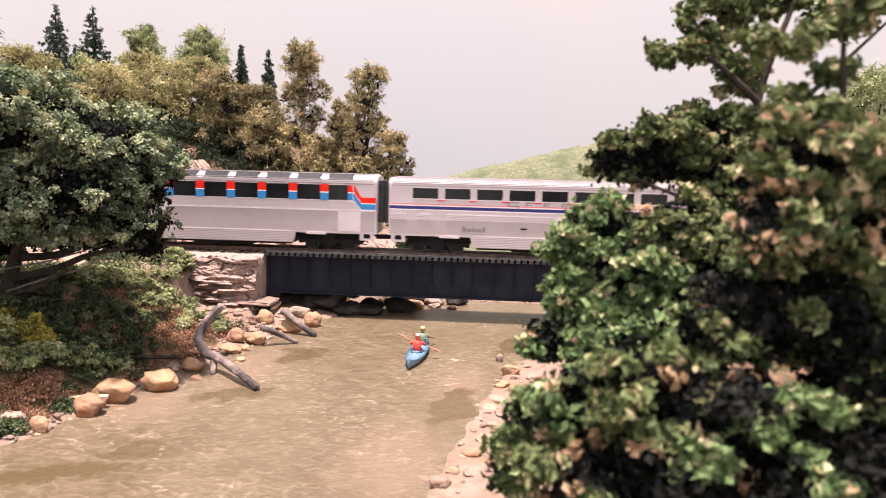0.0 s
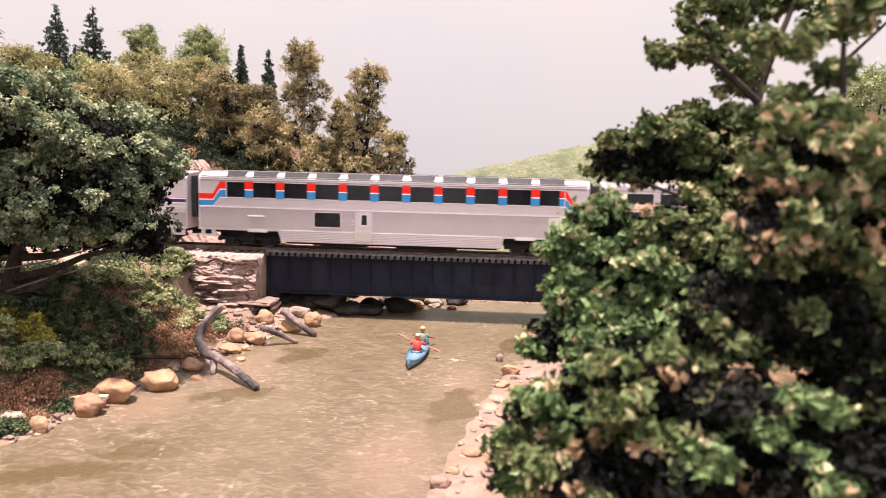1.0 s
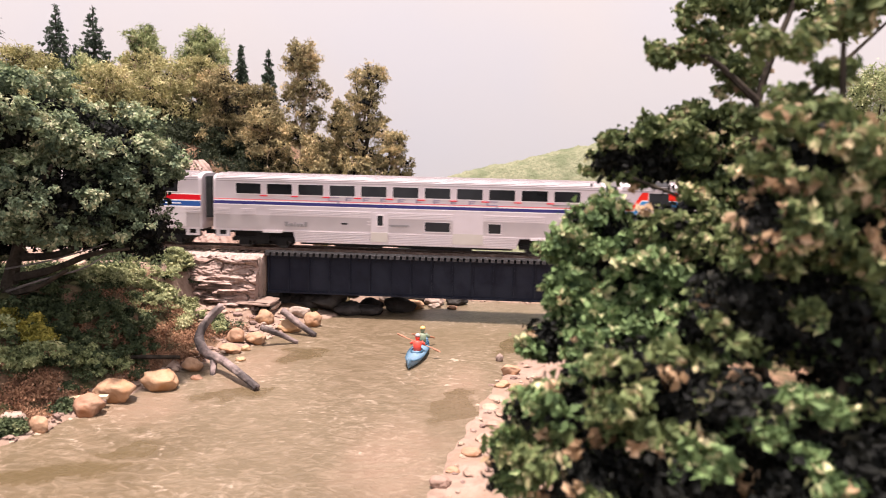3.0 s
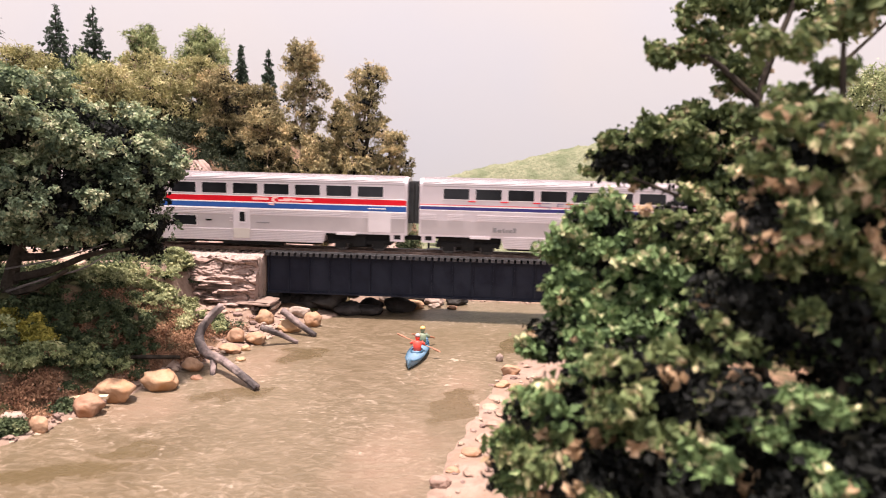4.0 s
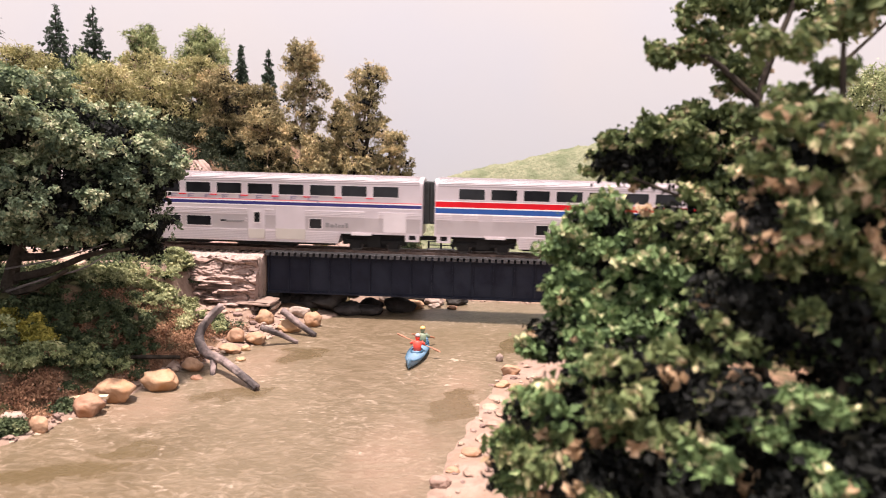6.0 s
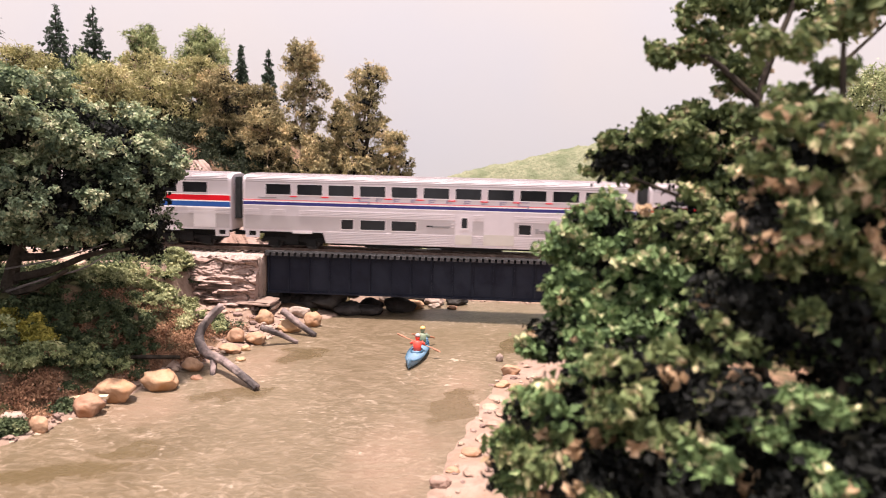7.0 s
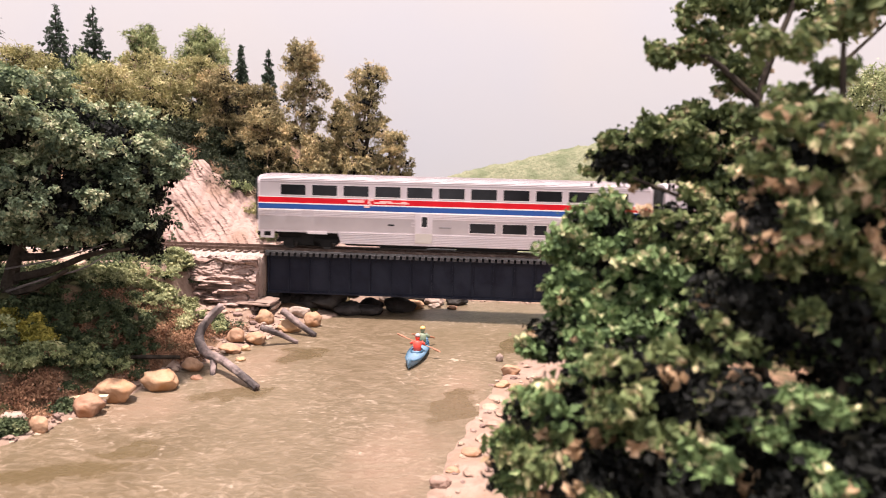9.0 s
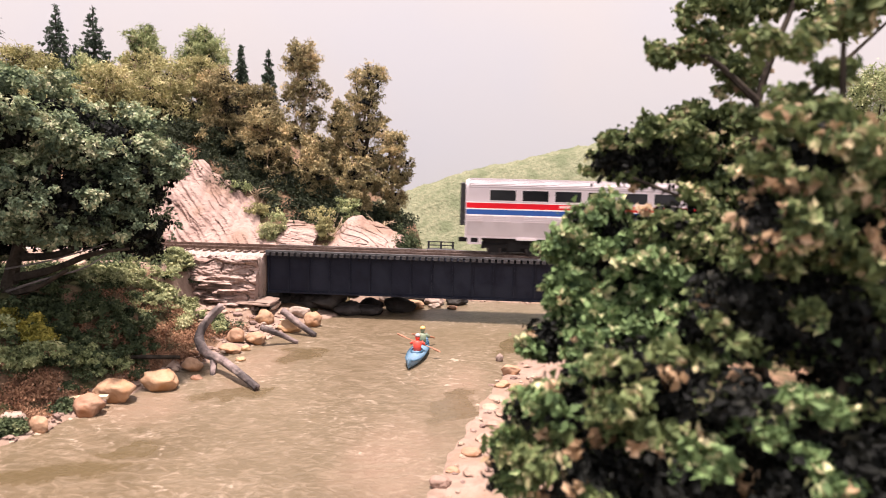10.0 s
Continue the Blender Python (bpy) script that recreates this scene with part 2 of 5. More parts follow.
    swirl = ramp(tex(55, 6, (0.7, 1, 1), -14, 1.8), 0.45, 0.68, (0, 0, 0), (0.6, 0.6, 0.6))
    base = mixed(swirl, base, (0.143, 0.106, 0.068))
    streak = ramp(tex(210, 6, (0.55, 1, 1), -24, 1.8), 0.5, 0.7, (0, 0, 0), (0.75, 0.75, 0.75))
    base = mixed(streak, base, (0.182, 0.136, 0.092))
    zone = ramp(tex(18, 3), 0.38, 0.58, (0, 0, 0), (1, 1, 1))
    thread = tex(85, 5, (0.6, 1, 1), -20, 2.2)
    line = fac_mul(ramp(thread, 0.47, 0.5, (0, 0, 0), (1, 1, 1)), ramp(thread, 0.5, 0.535, (1, 1, 1), (0, 0, 0)))
    foam = fac_mul(fac_mul(line, ramp(tex(260, 5), 0.42, 0.66, (0, 0, 0), (0.6, 0.6, 0.6))), zone)
    base = mixed(foam, base, (0.37, 0.29, 0.222))
    fleck = ramp(tex(230, 7, (0.6, 1, 1), -18, 1.2), 0.63, 0.69, (0, 0, 0), (0.6, 0.6, 0.6))
    base = mixed(fac_mul(zone, fleck), base, (0.42, 0.335, 0.26))
    base = mixed(pool, base, (0.08, 0.058, 0.029))
    l.new(base, bsdf.inputs["Base Color"])
    socket(bsdf, "Specular IOR Level", 0.42)
    l.new(ramp(pool, 0.0, 1.0, (0.4, 0.4, 0.4), (0.12, 0.12, 0.12)), bsdf.inputs["Roughness"])
    relief = n.new("ShaderNodeBump")
    l.new(ramp(pool, 0.0, 1.0, (0.8, 0.8, 0.8), (0.05, 0.05, 0.05)), relief.inputs["Strength"])
    socket(relief, "Distance", 0.0008)
    l.new(tex(210, 6, (0.55, 1, 1), -24, 1.8), relief.inputs["Height"]), l.new(relief.outputs[0], bsdf.inputs["Normal"])
    return m


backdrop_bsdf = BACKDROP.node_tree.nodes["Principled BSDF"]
# the wall glows by itself: part of its brightness is added as emission
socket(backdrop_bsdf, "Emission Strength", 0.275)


def tint_backdrop():
    """Faint cream and lavender clouds in the painted sky, tinting the wall's added glow."""
    n, l = BACKDROP.node_tree.nodes, BACKDROP.node_tree.links
    tex = n.new("ShaderNodeTexNoise")
    socket(tex, "Scale", 3.2), socket(tex, "Detail", 2.0)
    l.new(n.new("ShaderNodeTexCoord").outputs["Object"], tex.inputs["Vector"])
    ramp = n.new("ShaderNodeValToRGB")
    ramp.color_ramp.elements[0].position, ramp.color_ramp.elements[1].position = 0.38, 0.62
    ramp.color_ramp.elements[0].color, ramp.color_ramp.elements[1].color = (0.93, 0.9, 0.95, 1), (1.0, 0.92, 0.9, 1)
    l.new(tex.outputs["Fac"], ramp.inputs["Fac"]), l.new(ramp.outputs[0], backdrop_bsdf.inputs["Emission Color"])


tint_backdrop()
WATER = muddy_water()

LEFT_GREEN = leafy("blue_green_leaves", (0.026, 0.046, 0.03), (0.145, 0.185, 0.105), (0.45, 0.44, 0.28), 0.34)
# paler leaves for the shore tree's top: light from above in the colour
LIT_GREEN = leafy("lit_top_leaves", (0.1, 0.145, 0.075), (0.27, 0.315, 0.175), (0.56, 0.53, 0.36), 0.4)
BANK_GREEN = leafy("dark_bank_leaves", (0.018, 0.028, 0.014), (0.075, 0.1, 0.046), (0.22, 0.235, 0.12), 0.28)
MEADOW = shade("dull_green_meadow", (0.12, 0.135, 0.075), (0.21, 0.225, 0.135), 90, 0.95, 0, 1.0, 300, spec=0.1, bump_mm=2)
RIGHT_GREEN = leafy("fresh_green_leaves", (0.016, 0.03, 0.011), (0.14, 0.175, 0.066), (0.58, 0.46, 0.29), 0.3, 170.0)
FRESH = leafy("bright_fresh_leaves", (0.02, 0.042, 0.016), (0.155, 0.23, 0.09), (0.6, 0.53, 0.32), 0.3, 170.0)
OLIVE = leafy("olive_leaves", (0.12, 0.118, 0.05), (0.37, 0.34, 0.155), (0.64, 0.55, 0.32), 0.42, 45.0)
MID_GREEN = leafy("mid_green_leaves", (0.08, 0.105, 0.045), (0.28, 0.315, 0.145), (0.54, 0.52, 0.29), 0.42, 55.0)
RUST = leafy("rusty_olive_leaves", (0.065, 0.056, 0.028), (0.285, 0.24, 0.12), (0.6, 0.45, 0.24), 0.44, 40.0)
# undergrowth leaves; the shade beneath the trees is put into the near-black green
SHADE_GREEN = leafy("shaded_undergrowth", (0.008, 0.012, 0.007), (0.035, 0.045, 0.022), (0.08, 0.09, 0.045), 0.3)
SPRUCE = leafy("blue_spruce_needles", (0.025, 0.04, 0.03), (0.07, 0.095, 0.065), (0.13, 0.15, 0.1), 0.3)
BUSH_GREEN = leafy("light_bush_leaves", (0.1, 0.125, 0.055), (0.31, 0.33, 0.165), (0.5, 0.47, 0.27), 0.42)
YELLOW_GREEN = leafy("yellow_green_leaves", (0.06, 0.065, 0.012), (0.28, 0.25, 0.05), (0.5, 0.42, 0.1), 0.4)
# near black: the shade inside the crowns is put into this leaf colour
INNER_SHADE = leafy("near_black_inner_shade", (0.003, 0.0035, 0.003), (0.006, 0.007, 0.005), (0.014, 0.014, 0.008), 0.2)
TAN_LEAF = leafy("tan_leaf_clusters", (0.14, 0.085, 0.042), (0.36, 0.245, 0.145), (0.6, 0.45, 0.31), 0.4)
DRY = leafy("dry_brown_litter", (0.08, 0.04, 0.024), (0.27, 0.145, 0.085), (0.45, 0.28, 0.17), 0.4)


# ---- mesh helpers, all in millimetres ----
def box(bm, x0, x1, y0, y1, z0, z1):
    v = [bm.verts.new((x, y, z)) for x in (x0, x1) for y in (y0, y1) for z in (z0, z1)]
    for f in ((0, 1, 3, 2), (4, 6, 7, 5), (0, 4, 5, 1), (2, 3, 7, 6), (0, 2, 6, 4), (1, 5, 7, 3)):
        bm.faces.new([v[i] for i in f])
    return v


def boxes(*rows):
    bm = bmesh.new()
    for r in rows:
        box(bm, *r)
    return bm


def finish(name, bm, material, smooth=False):
    bmesh.ops.recalc_face_normals(bm, faces=bm.faces)
    me = bpy.data.meshes.new(name)
    bm.to_mesh(me)
    bm.free()
    me.transform(Matrix.Scale(MM, 4))
    me.materials.append(material)
    if smooth:
        me.polygons.foreach_set("use_smooth", [True] * len(me.polygons))
    return me


def raw(name, verts, faces, material, smooth=False):
    me = bpy.data.meshes.new(name)
    me.from_pydata((np.asarray(verts, float) * MM).tolist(), [], faces)
    me.materials.append(material)
    if smooth:
        me.polygons.foreach_set("use_smooth", [True] * len(me.polygons))
    me.update()
    return me


def part(name, bm, material, parent, label="", smooth=False, at=(0, 0, 0)):
    me = bm if isinstance(bm, bpy.types.Mesh) else finish(name, bm, material, smooth)
    ob = new(name, me)
    ob.parent = parent
    ob.location = [c * MM for c in at]
    return tagged(ob, label) if label else ob


def thing(name, label, category, at=(0, 0, 0), turn=0, me=None, group="", kind=""):
    ob = new(name, me)
    ob.location, ob.rotation_euler = [c * MM for c in at], (0, 0, radians(turn))
    return tagged(ob, label, category, group, kind)


def tube(bm, points, radii, sides=7, rough=0.0, seed=0, groove=0.0):
    """A tapered, slightly uneven round rod along points."""
    rng = random.Random(seed)
    pts = [Vector(p) for p in points]
    ridge = [1 + rng.uniform(-groove, groove) for _ in range(sides)]
    rings = []
    for i, p in enumerate(pts):
        d = (pts[min(i + 1, len(pts) - 1)] - pts[max(i - 1, 0)]).normalized()
        a = d.cross(Vector((0.31, 0.17, 0.93)) if abs(d.z) < 0.9 else Vector((1, 0.1, 0))).normalized()
        b = d.cross(a)
        rings.append([bm.verts.new(p + (a * math.cos(k * math.tau / sides) + b * math.sin(k * math.tau / sides))
                                   * radii[i] * ridge[k] * (1 + rng.uniform(-rough, rough))) for k in range(sides)])
    for r, q in zip(rings, rings[1:]):
        for k in range(sides):
            bm.faces.new((r[k], r[(k + 1) % sides], q[(k + 1) % sides], q[k]))
    bm.faces.new(rings[0][::-1])
    bm.faces.new(rings[-1])


def smooth_line(points, steps=4):
    """Catmull-Rom points between the given ones."""
    p = [Vector(q) for q in points]
    p = [p[0] * 2 - p[1]] + p + [p[-1] * 2 - p[-2]]
    out = []
    for i in range(1, len(p) - 2):
        for s in range(steps):
            t = s / steps
            out.append(0.5 * (2 * p[i] + (p[i + 1] - p[i - 1]) * t + (2 * p[i - 1] - 5 * p[i] + 4 * p[i + 1] - p[i + 2]) * t * t
                              + (3 * p[i] - p[i - 1] - 3 * p[i + 1] + p[i + 2]) * t ** 3))
    return out + [p[-2]]


def clump_centres(rng, blobs, count, shell=0.55):
    """Points in the outer part of a union of ellipsoids (x, y, z, rx, ry, rz), and their outward directions."""
    weight = np.array([b[3] * b[4] + b[4] * b[5] + b[3] * b[5] for b in blobs])
    pick = rng.choice(len(blobs), count, p=weight / weight.sum())
    d = rng.normal(size=(count, 3))
    d /= np.linalg.norm(d, axis=1)[:, None]
    r = shell + (1 - shell) * rng.random(count) ** 0.6
    r *= 1 + rng.normal(0, 0.08, count)
    b = np.array(blobs, float)[pick]
    return b[:, :3] + d * r[:, None] * b[:, 3:], d


def unit(v):
    return v / (np.linalg.norm(v, axis=1)[:, None] + 1e-9)


def leaves(name, material, blobs, clumps, per_clump, spread, size, seed, shell=0.55, droop=0.0, rise=0.6, stray=0.7):
    """A mesh of small folded leaves in clumps; the leaves of a clump face outwards and up."""
    rng = np.random.default_rng(seed)
    c, out = clump_centres(rng, blobs, clumps, shell)
    c, out = np.repeat(c, per_clump, 0), np.repeat(out, per_clump, 0)
    k = len(c)
    c = c + rng.normal(size=(k, 3)) * spread * np.array([1, 1, 0.7])
    c[:, 2] -= droop * rng.random(k)
    nrm = unit(out * 0.9 + np.array([0, 0, 0.35 * rise]) + rng.normal(size=(k, 3)) * stray)
    axis = unit(np.cross(nrm, rng.normal(size=(k, 3))))
    side = np.cross(nrm, axis)
    s = (size * rng.uniform(0.55, 1.35, k))[:, None]
    v = np.stack([c - axis * s * 0.5, c - axis * s * 0.05 + side * s * 0.36 + nrm * s * 0.16, c + axis * s * 0.55 - nrm * s * 0.1,
                  c - axis * s * 0.1 - side * s * 0.34 + nrm * s * 0.14], 1).reshape(-1, 3)
    i = np.arange(k) * 4
    f = np.concatenate([np.stack([i, i + 1, i + 2], 1), np.stack([i, i + 2, i + 3], 1)])
    return raw(name, v, f.tolist(), material)


def curls(name, material, blobs, clumps, per_clump, spread, length, width, seed, shell=0.6):
    """Lichen-like foliage: short curled ribbons that start in clumps and bend as they grow outwards."""
    rng = np.random.default_rng(seed)
    c, out = clump_centres(rng, blobs, clumps, shell)
    c, out = np.repeat(c, per_clump, 0), np.repeat(out, per_clump, 0)
    k = len(c)
    p = c + rng.normal(size=(k, 3)) * spread
    d = unit(out * 0.6 + rng.normal(size=(k, 3)) + np.array([0, 0, 0.3]))
    turn = rng.normal(size=(k, 3)) * 1.2
    step = (length / 4 * rng.uniform(0.6, 1.4, k))[:, None]
    rings = []
    for j in range(5):
        w = unit(np.cross(d, out + turn * 0.4)) * (width * 0.5 * (1 - 0.17 * j))
        rings += [p - w, p + w]
        p = p + d * step
        d = unit(d + np.cross(turn, d))
    v = np.stack(rings, 1).reshape(-1, 3)
    i = np.arange(k) * 10
    f = np.concatenate([np.stack([i + 2 * j, i + 2 * j + 1, i + 2 * j + 3, i + 2 * j + 2], 1) for j in range(4)])
    return raw(name, v, f.tolist(), material)


def lobes(blobs, count, size, seed, flat=0.6, shell=0.8):
    """Smaller lobes over the skin of the given ones, flattened like sprays."""
    rng = np.random.default_rng(seed)
    c, _ = clump_centres(rng, blobs, count, shell)
    r = size * rng.uniform(0.65, 1.3, count)
    return [(*p, q, q, q * flat) for p, q in zip(c.tolist(), r.tolist())]


def smooth01(a, b, x):
    t = np.clip((np.asarray(x, float) - a) / (b - a), 0, 1)
    return t * t * (3 - 2 * t)


# ---- the river's course and the lie of the land ----
COURSE_Y = [100, 180, 260, 302, 360, 400, 440, 484, 530, 575, 620]
LEFT_X = [-205, -202, -200, -188, -172, -160, -147, -130, -112, -85, -70]
RIGHT_X = [-40, -30, -14, -6, 6, 18, 34, 52, 66, 84, 100]


def bank_distance(x, y):
    """How far a point lies outside the water; negative in the river."""
    return np.maximum(np.maximum(np.interp(y, COURSE_Y, LEFT_X) - x, x - np.interp(y, COURSE_Y, RIGHT_X)), y - 592)


def wobble(x, y, scale, seed=0.0):
    return np.array([noise.noise((a / scale, b / scale, seed)) for a, b in zip(np.ravel(x), np.ravel(y))]).reshape(np.shape(x))


def land(x, y):
    x, y = np.asarray(x, float), np.asarray(y, float)
    d = bank_distance(x, y) + 4 * wobble(x, y, 24, 3.0)
    left = x < -60
    rise = np.where(left, 44 * smooth01(4, 82, d) ** 1.15, np.where(y > 560, 6, 30) * smooth01(6, 110, d))
    z = np.where(d < 0, -7 * smooth01(0, 14, -d), 1.2 + rise)
    behind = smooth01(548, 600, y)
    flat = smooth01(np.where(x > -222, 503, 482), np.where(x > -222, 516, 507), y) * (1 - smooth01(560, 590, y)) * smooth01(0, 12, np.maximum(-170 - x, x - 118))
    z = z * (1 - flat) + 45.5 * flat
    end = np.where(x > -168, 552, 506)
    foot = smooth01(-226, -206, x) * smooth01(418, 446, y) * (1 - smooth01(end, end + 10, y)) * smooth01(-60, -110, x)
    z = z * (1 - foot) + np.minimum(z, 1.5 + np.clip(y - 432, 0, 90) * np.where(x > -168, 0.06, 0.17)) * foot
    slope = np.clip(0.42 * (-88 - x), 0, 112)
    hill = 44 * smooth01(-60, -90, x) + smooth01(562, 650, y) * slope + 0.12 * np.clip(y - 650, 0, 200) * smooth01(-150, -300, x)
    z = np.where((x < -60) & (y > 548), z * (1 - behind) + hill * behind, z)
    z = z + (1.6 * wobble(x, y, 13, 7.0) + 0.7 * wobble(x, y, 5, 1.0)) * np.where(d > 0, 1, 0.3) * (1 - flat)
    return z


def build_ground():
    xs = np.concatenate([np.arange(-2300, -700, 40), np.arange(-700, -420, 14), np.arange(-420, 180, 3.2), np.arange(180, 700, 16), np.arange(700, 2301, 40)])
    ys = np.concatenate([np.arange(-200, 200, 14), np.arange(200, 720, 3.2), np.arange(720, 961, 12)])
    gx, gy = np.meshgrid(xs, ys)
    gz = land(gx, gy)
    nx, ny = len(xs), len(ys)
    idx = np.arange(nx * ny).reshape(ny, nx)
    f = np.stack([idx[:-1, :-1], idx[:-1, 1:], idx[1:, 1:], idx[1:, :-1]], -1).reshape(-1, 4)
    me = raw("ground", np.stack([gx, gy, gz], -1).reshape(-1, 3), f.tolist(), SOIL, True)
    me.materials.append(GRAVEL)
    cx, cy = gx[:-1, :-1] + 1.6, gy[:-1, :-1] + 1.6
    d = bank_distance(cx, cy) + 5 * wobble(cx, cy, 17, 12.0)
    sand = (d < 13) | ((cx > -60) & (cy < 640) & (d < 60)) | ((cx > -222) & (cx < -60) & (cy > 425) & (cy < 515)) | ((cx < -170) & (cy > 446) & (cy < 570))
    me.materials.append(MEADOW)
    meadow = (cx > -60) & (cy >= 636)
    me.polygons.foreach_set("material_index", np.where(meadow, 2, sand).astype(np.int32).ravel())
    ob = thing("ground", "brown modelled earth banks and hillside of the layout", "ground", me=me, kind="structure")
    return ob


build_ground()


def build_water():
    xs, ys = np.arange(-230, 130, 2.5), np.arange(60, 640, 2.5)
    gx, gy = np.meshgrid(xs, ys)
    gz = 0.35 * wobble(gx, gy * 0.6, 11, 2.0) + 0.22 * wobble(gx, gy, 4.5, 5.0)
    idx = np.arange(gx.size).reshape(gx.shape)
    f = np.stack([idx[:-1, :-1], idx[:-1, 1:], idx[1:, 1:], idx[1:, :-1]], -1).reshape(-1, 4)
    me = raw("water", np.stack([gx, gy, gz], -1).reshape(-1, 3), f.tolist(), WATER, True)
    thing("water", "muddy brown rippled river of glossy resin", "river", me=me, kind="structure")


build_water()

# painted sky wall, curving forward at both ends, and the flocked far hill
def build_backdrop():
    path = [(-2330, -150), (-2320, 600)] + [(-2320 + 260 * (1 - math.cos(a)), 690 + 260 * math.sin(a)) for a in np.linspace(0, 1.57, 8)]
    path += [(-x, y) for x, y in reversed(path)]
    bm = bmesh.new()
    rows = [[bm.verts.new((x, y, z)) for x, y in path] for z in (-60, 640)]
    outer = [[bm.verts.new((x * 1.02, y + 14, z)) for x, y in path] for z in (-60, 640)]
    for i in range(len(path) - 1):
        bm.faces.new((rows[0][i], rows[0][i + 1], rows[1][i + 1], rows[1][i]))
        bm.faces.new((outer[0][i + 1], outer[0][i], outer[1][i], outer[1][i + 1]))
        bm.faces.new((rows[1][i], rows[1][i + 1], outer[1][i + 1], outer[1][i]))
    thing("backdrop", "plain pale pinkish white painted sky wall with an added glow", "wall", me=finish("backdrop", bm, BACKDROP, True), kind="structure")


build_backdrop()


def build_far_hill():
    xs, ys = np.arange(-330, 520, 4.0), np.arange(760, 945, 4.0)
    gx, gy = np.meshgrid(xs, ys)
    crest = np.interp(gx, [-330, -240, -126, -31, 62, 132, 202, 300, 520], [14, 34, 69, 104, 127, 144, 160, 174, 184])
    gz = crest * smooth01(755, 905, gy) * (1 - 0.3 * smooth01(905, 945, gy)) + 2.6 * wobble(gx, gy, 6.5, 4.0) + 2.2 * wobble(gx, gy, 16, 9.0)
    idx = np.arange(gx.size).reshape(gx.shape)
    f = np.stack([idx[:-1, :-1], idx[:-1, 1:], idx[1:, 1:], idx[1:, :-1]], -1).reshape(-1, 4)
    me = raw("far_hill", np.stack([gx, gy, gz], -1).reshape(-1, 3), f.tolist(), FAR_HILL, True)
    thing("far_hill", "low wooded hill covered in pale green flock", "hill", me=me, kind="structure")


build_far_hill()

# ---- track and bridge ----
BRIDGE_X0, BRIDGE_X1 = -166.0, 122.0


def build_track():
    bed = bmesh.new()
    for x0, x1 in ((-2290, BRIDGE_X0 - 1), (BRIDGE_X1 + 1, 2290)):
        prof = [(TRACK_Y - 29, 34), (TRACK_Y - 26, 42.5), (TRACK_Y - 21, 46.4), (TRACK_Y - 17, 47.6), (TRACK_Y + 19, 47.6), (TRACK_Y + 34, 40)]
        n = int((x1 - x0) / 4)
        rows = [[bed.verts.new((x0 + (x1 - x0) * i / n, y + random.uniform(-1.4, 1.4), z + random.uniform(-0.5, 0.2))) for y, z in prof]
                for i in range(n + 1)]
        for a, b in zip(rows, rows[1:]):
            for k in range(5):
                bed.faces.new((a[k], a[k + 1], b[k + 1], b[k]))
        bed.faces.new(rows[0])
        bed.faces.new(rows[-1])
    thing("roadbed", "pinkish grey ballast bed under the track", "ballast", me=finish("roadbed", bed, BALLAST), kind="structure")
    track = thing("track", "single railway track of brown rails on ties", "railway track", kind="structure")
    for side in (-8.3, 8.3):
        y = TRACK_Y + side
        part("rail", boxes((-2290, 2290, y - 0.5, y + 0.5, RAIL_TOP - 0.9, RAIL_TOP), (-2290, 2290, y - 0.22, y + 0.22, 49.2, RAIL_TOP - 0.9),
                           (-2290, 2290, y - 1.0, y + 1.0, 48.7, 49.2)), STEEL, track)
    tie = finish("tie", boxes((-1.3, 1.3, -15, 15, 46.6, 48.7)), TRACK_TIE)
    for i in range(60):
        x = BRIDGE_X0 - 4 - 6.4 * i
        part("tie", tie, TRACK_TIE, track, at=(x, TRACK_Y + random.uniform(-0.4, 0.4), 0))


build_track()


